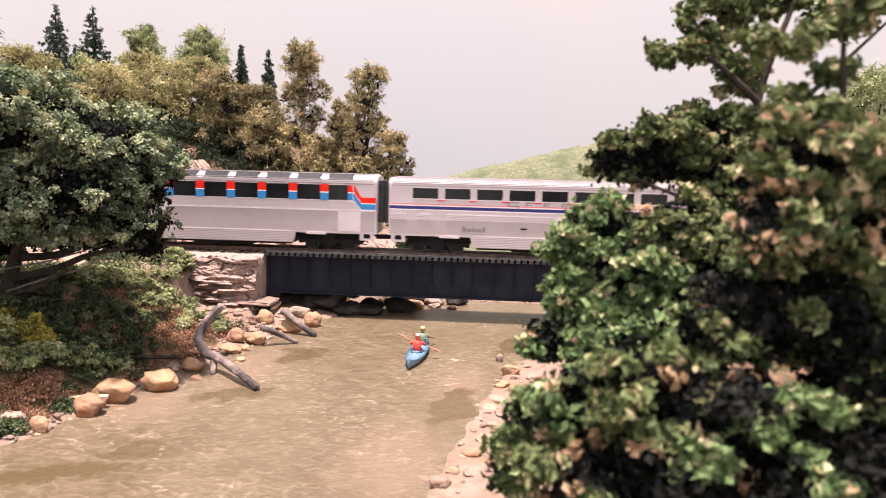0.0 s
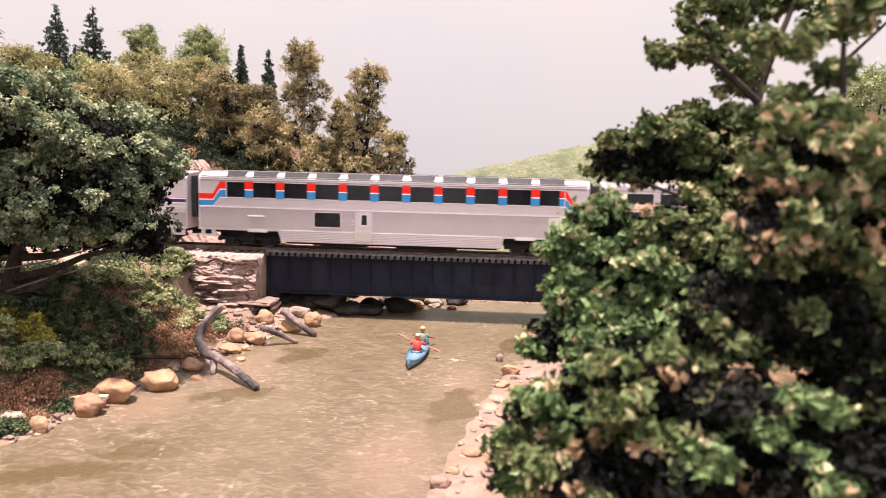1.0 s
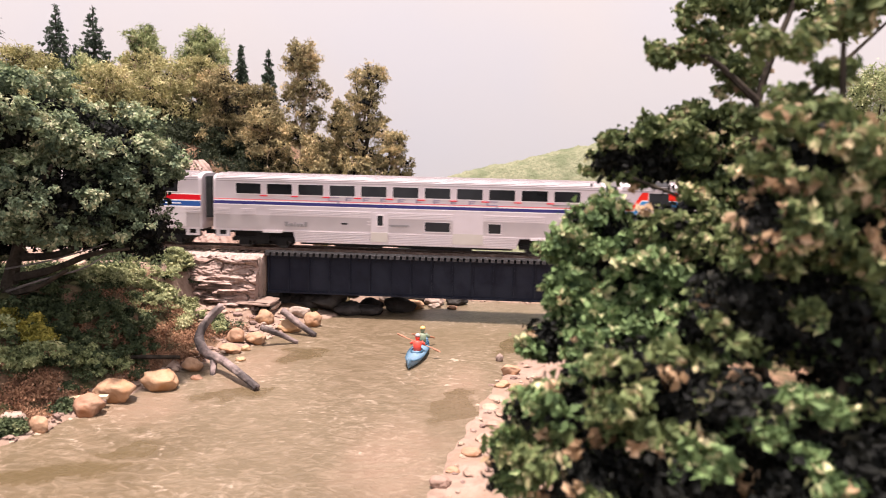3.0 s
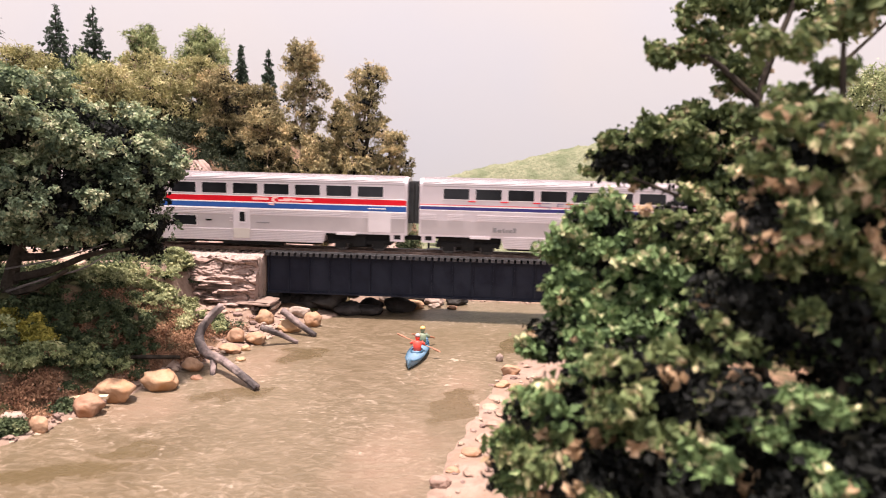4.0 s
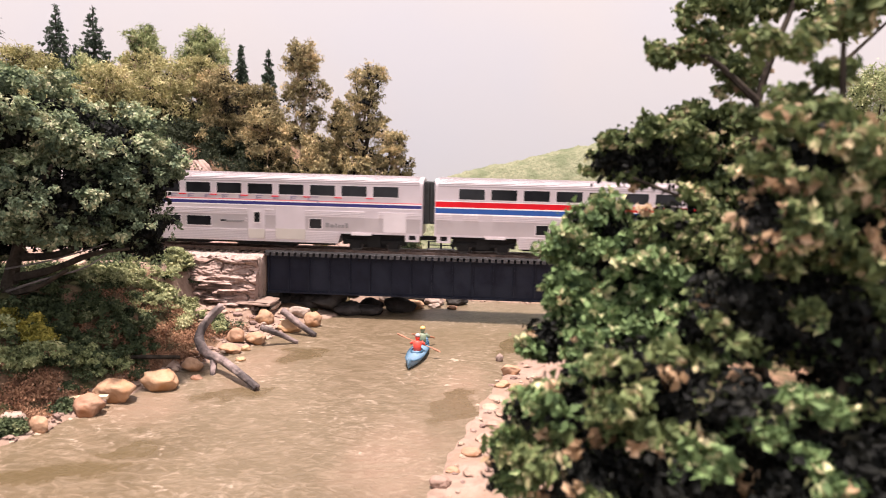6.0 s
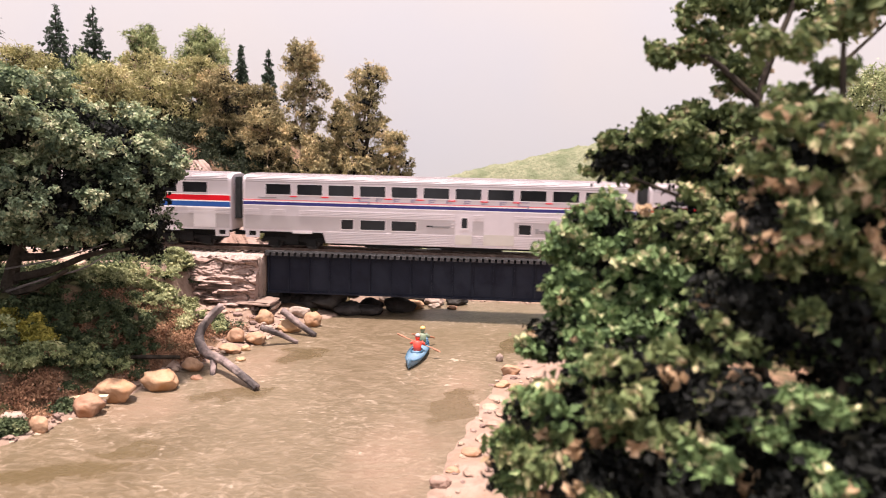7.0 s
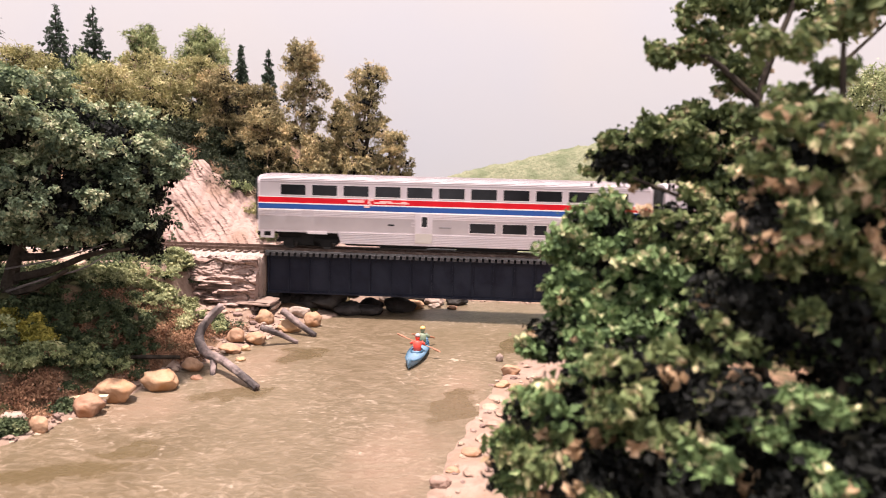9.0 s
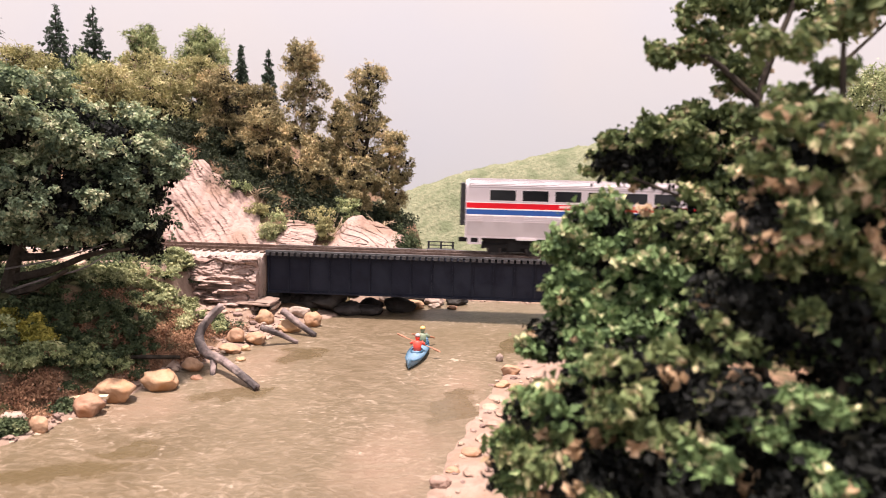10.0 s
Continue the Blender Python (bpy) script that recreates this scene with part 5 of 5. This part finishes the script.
# near bank vegetation
rng = random.Random(8)
BANK = [
    ("dark green bush on the river bank", BANK_GREEN, 11, 9.0, ((-228, 350), (-222, 368), (-217, 346), (-212, 366), (-204, 382), (-200, 358), (-195, 374), (-207, 344), (-216, 334), (-236, 360), (-241, 344), (-214, 382))),
    ("light green low bush on the bank", BUSH_GREEN, 11, 7, ((-251, 398), (-240, 404), (-226, 412), (-215, 414), (-217, 446), (-212, 468), (-211, 446), (-205, 466), (-207, 408), (-221, 460), (-224, 482), (-214, 430), (-229, 430), (-202, 430), (-262, 404), (-229, 476), (-226, 488), (-221, 484))),
    ("light green tuft on the bank", BUSH_GREEN, 5, 5, ((-186, 462), (-178, 450), (-196, 440), (-190, 418), (-176, 440))),
    ("spreading green juniper bush on the bank", MID_GREEN, 9, 7, ((-228, 314), (-224, 326), (-215, 336), (-208, 344), (-236, 306), (-200, 350), (-241, 320))),
    ("yellow-green bush on the river bank", YELLOW_GREEN, 7, 7, ((-240, 330), (-233, 334), (-227, 333))),
    ("green tuft at the water's edge", BANK_GREEN, 5, 4.5, ((-202, 318), (-196, 303), (-207, 268), (-203, 277), (-193, 361), (-185, 352)))]
seed = 130
for lab, mat, r, h, spots in BANK:
    for x, y in spots:
        rr, hh = r * rng.uniform(0.8, 1.2), h * rng.uniform(0.75, 1.25)
        z = float(land(x, y))
        core = [(x, y, z + hh * 0.25, rr, rr, hh * 0.7)]
        ob = thing("bush", lab, "bush", me=leaves("bush", mat, lobes(core, 16, rr * 0.36, seed, 0.6, 0.7), 130, 22, 0.9, 1.7, seed, 0.5, 0.0, 2.0))
        if h > 10:
            part("inner_foliage", leaves("inner_foliage", INNER_SHADE, [(x, y, z + hh * 0.2, rr * 0.75, rr * 0.75, hh * 0.5)], 40, 14, 1.4, 2.6, seed + 400, 0.2), INNER_SHADE, ob)
        seed += 1
low = []
for _ in range(260):
    x, y = rng.uniform(-330, -165), rng.uniform(300, 500)
    d = float(bank_distance(x, y))
    if 20 < d < 150 and not (x > -208 and y > 470) and not (x > -205 and 360 < y < 440) and not (x > -224 and y < 322):
        low.append((x, y, rng.uniform(4, 8), rng.uniform(2, 5)))
undergrowth("ground_cover", "low green leafy ground cover on the river bank", low, BANK_GREEN, 110, 2300, 24, 1.35, 1.5, "ground cover", "stuff")
litter = [(rng.uniform(-260, -165), rng.uniform(300, 480), rng.uniform(6, 12), rng.uniform(1.5, 3)) for _ in range(50)]
litter += [(rng.uniform(-206, -172), rng.uniform(375, 440), rng.uniform(7, 11), rng.uniform(1.5, 2.5)) for _ in range(40)]
litter += [(rng.uniform(-222, -198), rng.uniform(288, 318), rng.uniform(6, 10), rng.uniform(2, 3)) for _ in range(30)]
litter += [(rng.uniform(-196, -172), rng.uniform(325, 392), rng.uniform(6, 10), rng.uniform(2, 3)) for _ in range(20)]
litter = [q for q in litter if 8 < float(bank_distance(q[0], q[1])) < 70]
undergrowth("leaf_litter", "dry brown leaf litter on the bank", litter, DRY, 111, 1700, 16, 1.3, 1.4, "litter", "stuff")
for x, y, turn in ((-281, 453, 8), (-296, 470, -14), (-268, 478, 20)):
    slab = stone(rng, rng.uniform(14, 20), 9, 2.6, 0.1, 0.4, 2, 4)
    thing("flat_slab", "pale flat stone slab lying beside the track", "stone", (x, y, float(land(x, y)) - 0.3), turn, finish("flat_slab", slab, PINK_STONE), "flat slabs")


def build_left_tree():
    ob = thing("shore_tree", "dense blue-green model tree leaning over the bank", "tree", (5, 0, 7.5))
    ob.scale = (0.94, 0.94, 0.94)
    bm = bmesh.new()
    tube(bm, smooth_line([(-288, 382, 10), (-281, 380, 40), (-270, 380, 75), (-255, 384, 120)], 4), [5.5 - 0.3 * i for i in range(13)], 8, 0.15, 2)
    for pts in (((-279, 380, 48), (-250, 372, 55), (-222, 368, 66), (-200, 366, 70)), ((-276, 380, 60), (-240, 378, 66), (-205, 384, 90)),
                ((-282, 378, 40), (-255, 366, 46), (-232, 360, 58)), ((-266, 380, 88), (-225, 390, 112), (-195, 392, 128)),
                ((-262, 382, 100), (-290, 390, 130), (-310, 392, 145)), ((-268, 380, 80), (-240, 350, 100), (-225, 340, 115))):
        line = smooth_line(pts, 4)
        tube(bm, line, [2.6 * (1 - 0.75 * i / len(line)) for i in range(len(line))], 6, 0.15, 3)
    part("trunk", bm, BARK, ob)
    blobs = [(-300, 366, 128, 42, 58, 26), (-255, 366, 140, 40, 58, 22), (-222, 380, 128, 34, 36, 22), (-204, 386, 108, 25, 26, 20), (-204, 385, 84, 20, 26, 16),
             (-240, 368, 100, 44, 48, 26), (-285, 370, 98, 40, 46, 24), (-240, 390, 86, 34, 26, 10), (-320, 372, 90, 36, 40, 30), (-300, 392, 74, 40, 26, 14),
             (-252, 398, 74, 36, 24, 9), (-214, 394, 74, 18, 20, 9), (-202, 388, 70, 13, 16, 7), (-318, 400, 62, 34, 18, 9)]
    blobs = [(x, y, z, a - 1, b - 4, c - 2) for x, y, z, a, b, c in blobs]
    for pts, r in ((((-276, 372, 55), (-245, 368, 62), (-214, 370, 72)), 0.6), (((-276, 372, 42), (-250, 366, 51), (-227, 366, 58), (-215, 370, 66)), 0.7)):
        limb = bmesh.new()
        line = smooth_line(pts, 4)
        tube(limb, line, [r * (1 - 0.5 * i / len(line)) for i in range(len(line))], 6, 0.15, 8)
        part("bare_branch", limb, DEAD_BARK, ob, "bare grey dead branch")
    high, lower = blobs[:4] + blobs[5:6], blobs[4:5] + blobs[6:]
    top_sprays = lobes(high, 170, 10.0, 210, 0.7, 0.84)
    low_sprays = lobes(lower, 150, 9.0, 211, 0.7, 0.84)
    part("crown", leaves("crown", LEFT_GREEN, top_sprays, 2100, 30, 1.5, 2.2, 21, 0.45, 1.5, 2.6), LEFT_GREEN, ob)
    part("crown", leaves("crown", LEFT_GREEN, low_sprays, 480, 28, 1.5, 2.2, 23, 0.45, 2.0, 2.0), LEFT_GREEN, ob)
    # only the high sprays get the paler leaves, painting the light on top
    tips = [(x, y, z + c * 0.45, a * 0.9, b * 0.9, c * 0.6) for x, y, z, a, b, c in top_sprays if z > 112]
    part("crown", leaves("crown", LIT_GREEN, tips, 1250, 26, 1.6, 2.2, 24, 0.5, 0.8, 3.0), LIT_GREEN, ob, "pale sage upper sprays, light from above put into their colour")
    # near-black core paints the shade in the crown's gaps
    inner = [(x, y, z - 4, a * 0.74, b * 0.74, c * 0.74) for x, y, z, a, b, c in blobs]
    part("inner_foliage", leaves("inner_foliage", INNER_SHADE, inner, 1900, 18, 3.0, 3.4, 22, 0.2), INNER_SHADE, ob)


build_left_tree()


def build_right_trees():
    ob = thing("foreground_tree", "fresh green model tree with tan leaves close by", "tree", (0, 0, 0))
    bm = bmesh.new()
    tube(bm, smooth_line([(86, 196, 0), (82, 198, 50), (76, 200, 100), (74, 202, 140), (84, 206, 172)], 4), [2.6 - 0.12 * i for i in range(17)], 8, 0.15, 4)
    for pts in (((76, 200, 100), (60, 196, 112), (40, 196, 120)), ((77, 200, 92), (50, 190, 96), (28, 188, 98)), ((74, 202, 142), (60, 204, 154), (47, 206, 157)),
                ((80, 198, 60), (50, 186, 70), (22, 184, 74)), ((75, 202, 130), (95, 206, 150), (110, 208, 165)), ((78, 200, 80), (105, 190, 96), (120, 186, 104))):
        line = smooth_line(pts, 4)
        tube(bm, line, [1.1 * (1 - 0.75 * i / len(line)) for i in range(len(line))], 6, 0.15, 3)
    part("trunk", bm, BARK, ob)
    blobs = [(53, 210, 160, 7.3, 5.9, 5.9), (63, 211, 165, 8.9, 7.2, 7.2), (74, 213, 169, 7.3, 5.9, 5.9), (70, 210, 151, 6.2, 4.9, 4.9),
             (49, 209, 155, 3.6, 2.9, 2.9), (48, 205, 127, 12.2, 9.8, 9.8), (37, 204, 125, 8.1, 6.5, 6.5), (60, 207, 133, 9.8, 7.8, 7.8),
             (71, 206, 120, 14.6, 11.7, 11.7), (51, 207, 139, 4.9, 3.9, 3.9), (54, 193, 104, 15.4, 12.4, 12.4), (64, 183, 100, 13.2, 10.5, 10.5),
             (72, 209, 139, 4.9, 3.9, 3.9), (68, 209, 145, 2.9, 2.3, 2.3), (78, 210, 144, 3.3, 2.6, 2.6),
             (72, 210, 149, 5.5, 4.4, 4.4), (69, 208, 135, 5.9, 4.7, 4.7), (62, 210, 155, 4.2, 3.4, 3.4),
             (59, 209, 159, 6.5, 5.2, 5.0), (50, 209, 155, 3.7, 3.0, 2.4), (87, 210, 167, 7.7, 6.0, 6.0), (99, 212, 165, 4.6, 3.8, 3.6),
             (109, 212, 168, 6.4, 5.2, 5.2), (77, 209, 150, 4.2, 3.4, 3.4), (75, 208, 139, 6.4, 5.2, 5.2), (87, 208, 141, 5.4, 4.4, 4.4)]
    low_blobs = [(32, 196, 105, 9.5, 7.6, 7.6), (24, 195, 100, 6.3, 5.1, 5.1), (40, 190, 95, 13.1, 10.5, 10.5), (22, 189, 90, 6.2, 4.9, 4.9),
             (32, 188, 81, 12.4, 9.9, 9.9), (19, 187, 76, 7.4, 5.9, 5.9), (50, 184, 82, 15.0, 12.0, 12.0), (12, 186, 71, 5.6, 4.4, 4.4),
             (32, 172, 73, 11.4, 9.1, 9.1)]
    part("crown", leaves("crown", RIGHT_GREEN, lobes(blobs, 250, 3.1, 311, 0.6, 0.8), 1500, 13, 1.0, 2.4, 31, 0.4, 0.0, 1.8, 0.95), RIGHT_GREEN, ob)
    part("crown", leaves("crown", FRESH, lobes(low_blobs, 150, 3.8, 351, 0.6, 0.82), 1150, 14, 1.1, 2.6, 35, 0.4, 0.0, 1.8, 0.95), FRESH, ob, "bright green lower foliage")
    part("tan_foliage", leaves("tan_foliage", TAN_LEAF, lobes(blobs + low_blobs, 110, 1.8, 431, 0.6, 0.98), 190, 4, 0.7, 2.3, 43, 0.5, 0.0, 1.5, 0.95), TAN_LEAF, ob, "withered tan leaves")
    # shade between the leaf lobes, painted with near-black leaves
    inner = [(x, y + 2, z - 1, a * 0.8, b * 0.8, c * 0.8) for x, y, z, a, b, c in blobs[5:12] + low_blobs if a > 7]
    part("inner_foliage", leaves("inner_foliage", INNER_SHADE, inner, 1500, 14, 1.8, 2.3, 32, 0.2), INNER_SHADE, ob)
    blobs = [(64, 159, 153, 6.4, 5.3, 5.0), (77, 161, 160, 5.5, 4.8, 4.4), (66, 146, 127, 11.4, 9.1, 9.1), (77, 146, 126, 9.1, 7.3, 7.3),
             (61, 144, 113, 10.8, 8.6, 8.6), (76, 145, 113, 10.2, 8.2, 8.2), (74, 159, 142, 3.4, 2.9, 2.9),
             (67, 167, 136, 6.5, 5.2, 5.2)]
    deep = [(58, 151, 93, 13.4, 10.7, 10.7), (76, 152, 91, 14.6, 11.7, 11.7), (84, 151, 81, 13.4, 10.7, 10.7), (74, 159, 109, 15.1, 12.1, 12.1)]
    side = thing("foreground_tree", "blurred green model tree with tan leaves close by", "tree", (0, 0, 0))
    bm = bmesh.new()
    tube(bm, smooth_line([(84, 158, -2), (80, 156, 60), (76, 154, 110), (72, 152, 150)], 4), [2.2 - 0.14 * i for i in range(13)], 8, 0.15, 6)
    part("trunk", bm, BARK, side)
    part("crown", leaves("crown", RIGHT_GREEN, lobes(blobs, 110, 3.4, 331, 0.6, 0.82), 700, 13, 1.1, 2.7, 33, 0.4, 0.0, 1.8, 0.95), RIGHT_GREEN, side)
    part("crown", leaves("crown", FRESH, deep + [(74, 148, 101, 4.7, 3.3, 3.3), (64, 152, 97, 3.7, 2.6, 2.6)], 90, 18, 0.9, 2.4, 47, 0.9, 0.0, 1.6), FRESH, side, "bright green scattered leaves")
    part("crown", leaves("crown", RIGHT_GREEN, lobes(deep, 60, 3.2, 411, 0.6, 0.85), 260, 12, 1.1, 2.6, 41, 0.4, 0.0, 1.6, 0.95), RIGHT_GREEN, side)
    part("tan_foliage", leaves("tan_foliage", TAN_LEAF, blobs[2:6] + [(58, 143, 132, 5.0, 3.5, 3.5), (68, 143, 130, 5.0, 3.5, 3.5), (75, 144, 131, 4.5, 3.1, 3.1), (58, 159, 155, 3.7, 2.6, 2.6)], 120, 6, 1.1, 2.6, 42, 0.9, 0.0, 1.5, 0.95), TAN_LEAF, side, "withered tan leaves")
    # shade deep in the tree, again as near-black leaves
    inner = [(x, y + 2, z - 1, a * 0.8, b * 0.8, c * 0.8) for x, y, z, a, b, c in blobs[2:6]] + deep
    part("inner_foliage", leaves("inner_foliage", INNER_SHADE, inner, 1100, 14, 1.8, 2.3, 34, 0.2), INNER_SHADE, side)
    near = thing("foreground_bush", "large green leafy bush with tan tips close by", "bush", (0, 0, 0))
    for k, pts in enumerate((((60, 150, 10), (50, 148, 50), (40, 150, 84)), ((66, 150, 10), (72, 146, 60), (80, 146, 100)), ((56, 152, 10), (34, 156, 40), (18, 160, 66)))):
        bm = bmesh.new()
        line = smooth_line(pts, 4)
        tube(bm, line, [2.2 * (1 - 0.7 * i / len(line)) for i in range(len(line))], 6, 0.15, k)
        part("stem", bm, BARK, near)
    blobs = [(51, 138, 76, 12.5, 10.0, 10.0), (65, 132, 66, 10.4, 8.3, 8.3), (38, 147, 76, 13.4, 10.7, 10.7), (26, 156, 67, 11.7, 9.4, 9.4),
             (16, 164, 63, 8.3, 6.6, 6.6), (10, 167, 49, 7.8, 6.3, 6.3), (25, 144, 56, 12.2, 9.8, 9.8), (41, 135, 61, 13.7, 10.9, 10.9),
             (59, 127, 63, 6.0, 5.0, 5.0), (74, 133, 66, 9.0, 7.5, 9.0), (80, 140, 56, 9.0, 7.5, 9.0)]
    bright = [(63, 134, 77, 4.9, 3.5, 3.5), (58, 131, 71, 5.2, 3.6, 3.6), (67, 131, 67, 6.5, 4.5, 4.5), (50, 135, 74, 3.9, 2.7, 2.7), (45, 133, 66, 4.5, 3.1, 3.1), (61, 127, 65, 5.3, 3.7, 3.7)]
    part("foliage", leaves("foliage", RIGHT_GREEN, lobes(blobs[2:7], 85, 3.4, 371, 0.6, 0.85), 520, 12, 1.1, 2.8, 37, 0.4, 0.0, 1.7, 0.95), RIGHT_GREEN, near)
    part("foliage", leaves("foliage", FRESH, lobes(blobs[3:6] + bright, 70, 2.8, 451, 0.6, 0.88), 430, 12, 1.1, 2.8, 45, 0.4, 0.0, 1.7, 0.95), FRESH, near, "bright green outer foliage")
    part("tan_foliage", leaves("tan_foliage", TAN_LEAF, [(48, 150, 95, 3.4, 2.4, 2.4), (44, 148, 81, 3.2, 2.2, 2.2), (52, 139, 80, 3.9, 2.7, 2.7), (24, 153, 64, 4.6, 3.2, 3.2), (38, 147, 76, 3.2, 2.2, 2.2), (51, 150, 91, 2.7, 1.9, 1.9)] + lobes(blobs[1:8] + bright, 60, 1.6, 441, 0.6, 0.98), 110, 6, 0.9, 2.6, 44, 0.6, 0.0, 1.5, 0.95), TAN_LEAF, near, "withered tan leaves")
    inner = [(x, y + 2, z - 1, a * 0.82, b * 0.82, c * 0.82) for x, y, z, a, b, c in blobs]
    # more near-black leaves: painted shade that hides the bright ground behind
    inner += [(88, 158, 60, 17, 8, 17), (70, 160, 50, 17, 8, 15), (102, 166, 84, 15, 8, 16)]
    part("inner_foliage", leaves("inner_foliage", INNER_SHADE, inner, 1900, 14, 1.8, 2.5, 38, 0.2), INNER_SHADE, near)
    tree("broadleaf_tree", "leafy green model tree beyond the track", 330, 640, 20, 205, 110, MID_GREEN, 77, BARK, 420, 40, 2.2, 0.2, 12)


build_right_trees()


# ---- kayak ----
def build_kayak():
    ob = thing("kayak", "blue two-seat kayak floating on the river", "kayak", (-39.9, 419.5, 0.3), -5)
    ob.scale = (0.8, 0.8, 0.8)
    bm = bmesh.new()
    rows, n = [], 18
    for i in range(n + 1):
        t = i / n
        y = -37 + 74 * t
        w = 7.2 * max(0.03, math.sin(math.pi * t)) ** 0.72
        lift = 3.2 * (2 * t - 1) ** 4
        rows.append([bm.verts.new(p) for p in ((-w, y, 3.8 + lift), (-w * 0.8, y, 0.4 + lift * 0.6), (0, y, -1.0 + lift * 0.5), (w * 0.8, y, 0.4 + lift * 0.6), (w, y, 3.8 + lift),
                                                (w * 0.5, y, 5.1 + lift * 1.05), (0, y, 5.7 + lift * 1.1), (-w * 0.5, y, 5.1 + lift * 1.05))])
    for a, b in zip(rows, rows[1:]):
        for k in range(8):
            bm.faces.new((a[k], a[(k + 1) % 8], b[(k + 1) % 8], b[k]))
    bm.faces.new(rows[0])
    bm.faces.new(rows[-1])
    part("hull", bm, HULL, ob, smooth=True)
    bm = bmesh.new()
    for y0 in (-4, 20):
        tube(bm, [(4.4 * math.cos(a), y0 + 7 * math.sin(a), 5.7) for a in np.linspace(0, math.tau, 17)], [0.6] * 17, 5)
    part("cockpit_rim", bm, HULL_DARK, ob)
    bm = bmesh.new()
    for s in (-1, 1):
        tube(bm, [(s * 7.3 * max(0.03, math.sin(math.pi * t)) ** 0.72, -37 + 74 * t, 3.9 + 3.2 * (2 * t - 1) ** 4) for t in np.linspace(0.02, 0.98, 16)], [0.35] * 16, 5)
    part("gunwale_line", bm, HULL_DARK, ob)


build_kayak()


def build_figure(x, y, coat, label):
    """A plain seated doll: one mesh of soft blocks."""
    bm = bmesh.new()
    tube(bm, [(0, 0, 0), (0, 0, 3), (0, 0.4, 7.5), (0, 0.6, 9.2)], [3.4, 3.6, 4.0, 1.6], 10)
    tube(bm, [(0, 0.7, 9), (0, 0.8, 10.6), (0, 0.8, 12.6), (0, 0.8, 13.8)], [1.2, 2.0, 2.1, 1.0], 10)
    for s in (-1, 1):
        tube(bm, [(s * 3.4, 0.4, 8), (s * 5.6, 1.6, 5.6), (s * 5.2, 4.6, 5.6)], [1.3, 1.2, 1.0], 7)
    bmesh.ops.scale(bm, verts=bm.verts, vec=(0.72, 0.72, 0.74))
    return thing("seated_doll", label, "doll", (x, y, 4.2), -5, finish("seated_doll", bm, coat, True))


build_figure(-40.0, 417.3, FIGURE_RED, "small plain red seated doll in the kayak")
build_figure(-38.6, 435.5, FIGURE_GREEN, "small plain green seated doll in the kayak")
cap = bmesh.new()
bmesh.ops.create_uvsphere(cap, u_segments=12, v_segments=8, radius=1.8)
bmesh.ops.delete(cap, geom=[v for v in cap.verts if v.co.z < -0.4], context="VERTS")
bmesh.ops.holes_fill(cap, edges=cap.edges)
hat = cap.copy()
thing("cap", "pale grey cap on the red doll", "cap", (-39.9, 417.9, 13.5), 0, finish("cap", hat, GREY_STONE_CAP, True))
thing("cap", "yellow plastic cap on the green doll", "cap", (-38.5, 436.1, 13.7), 0, finish("cap", cap, YELLOW, True))


def build_paddle(x, y, z, dx, dz, turn):
    ob = thing("paddle", "orange-brown double paddle held across the kayak", "paddle", (x, y, z), turn)
    bm = bmesh.new()
    tube(bm, [(-dx, 0, dz), (dx, 0, -dz)], [0.32, 0.32], 6)
    part("shaft", bm, PADDLE_WOOD, ob)
    for s in (-1, 1):
        bm = bmesh.new()
        tube(bm, [(s * dx, 0, -s * dz), (s * (dx + 2.5), 0, -s * (dz + 0.9)), (s * (dx + 6), 0, -s * (dz + 2))], [0.35, 0.75, 0.5], 6)
        part("blade", bm, PADDLE_WOOD, ob)


build_paddle(-39.4, 420.3, 8.6, 8.5, 2.2, -16)
build_paddle(-38.2, 438.7, 8.2, 6.0, 1.6, 58)


# ---- refuge platform on the far side of the bridge ----
def build_refuge():
    ob = thing("refuge_platform", "small dark wooden refuge platform with a rail", "platform")
    part("deck", boxes((-47, -24.5, 543, 556, 49.0, 50.2)), TIE, ob)
    for x in (-45.5, -35.5, -26):
        part("post", boxes((x - 0.7, x + 0.7, 553.5, 554.9, 50.2, 56.2)), TIE, ob)
    for z in (52.6, 55.4):
        part("fence_rail", boxes((-46.5, -25, 552.9, 553.5, z, z + 0.8)), TIE, ob)


build_refuge()


# ---- the train's run ----
def motions():
    spin = math.degrees(SPEED / 5.2)
    for i, car in enumerate(CARS):
        start = -217.3 - SPEED * 1.0 - (i - 1) * 301.0
        walk(car, [(t, pose((start + SPEED * t) * MM, TRACK_Y * MM, RAIL_TOP * MM)) for t in (0.0, 2.0, 4.0, 6.0, 8.0, 10.0)])
        for wheel in [o for o in car.children_recursive if o.name.split(".")[0] == "wheel"]:
            x, y, z = wheel.location
            walk(wheel, [(k / 30, pose(x, y, z, 0, spin * k / 30, 0)) for k in range(301)])


motions()
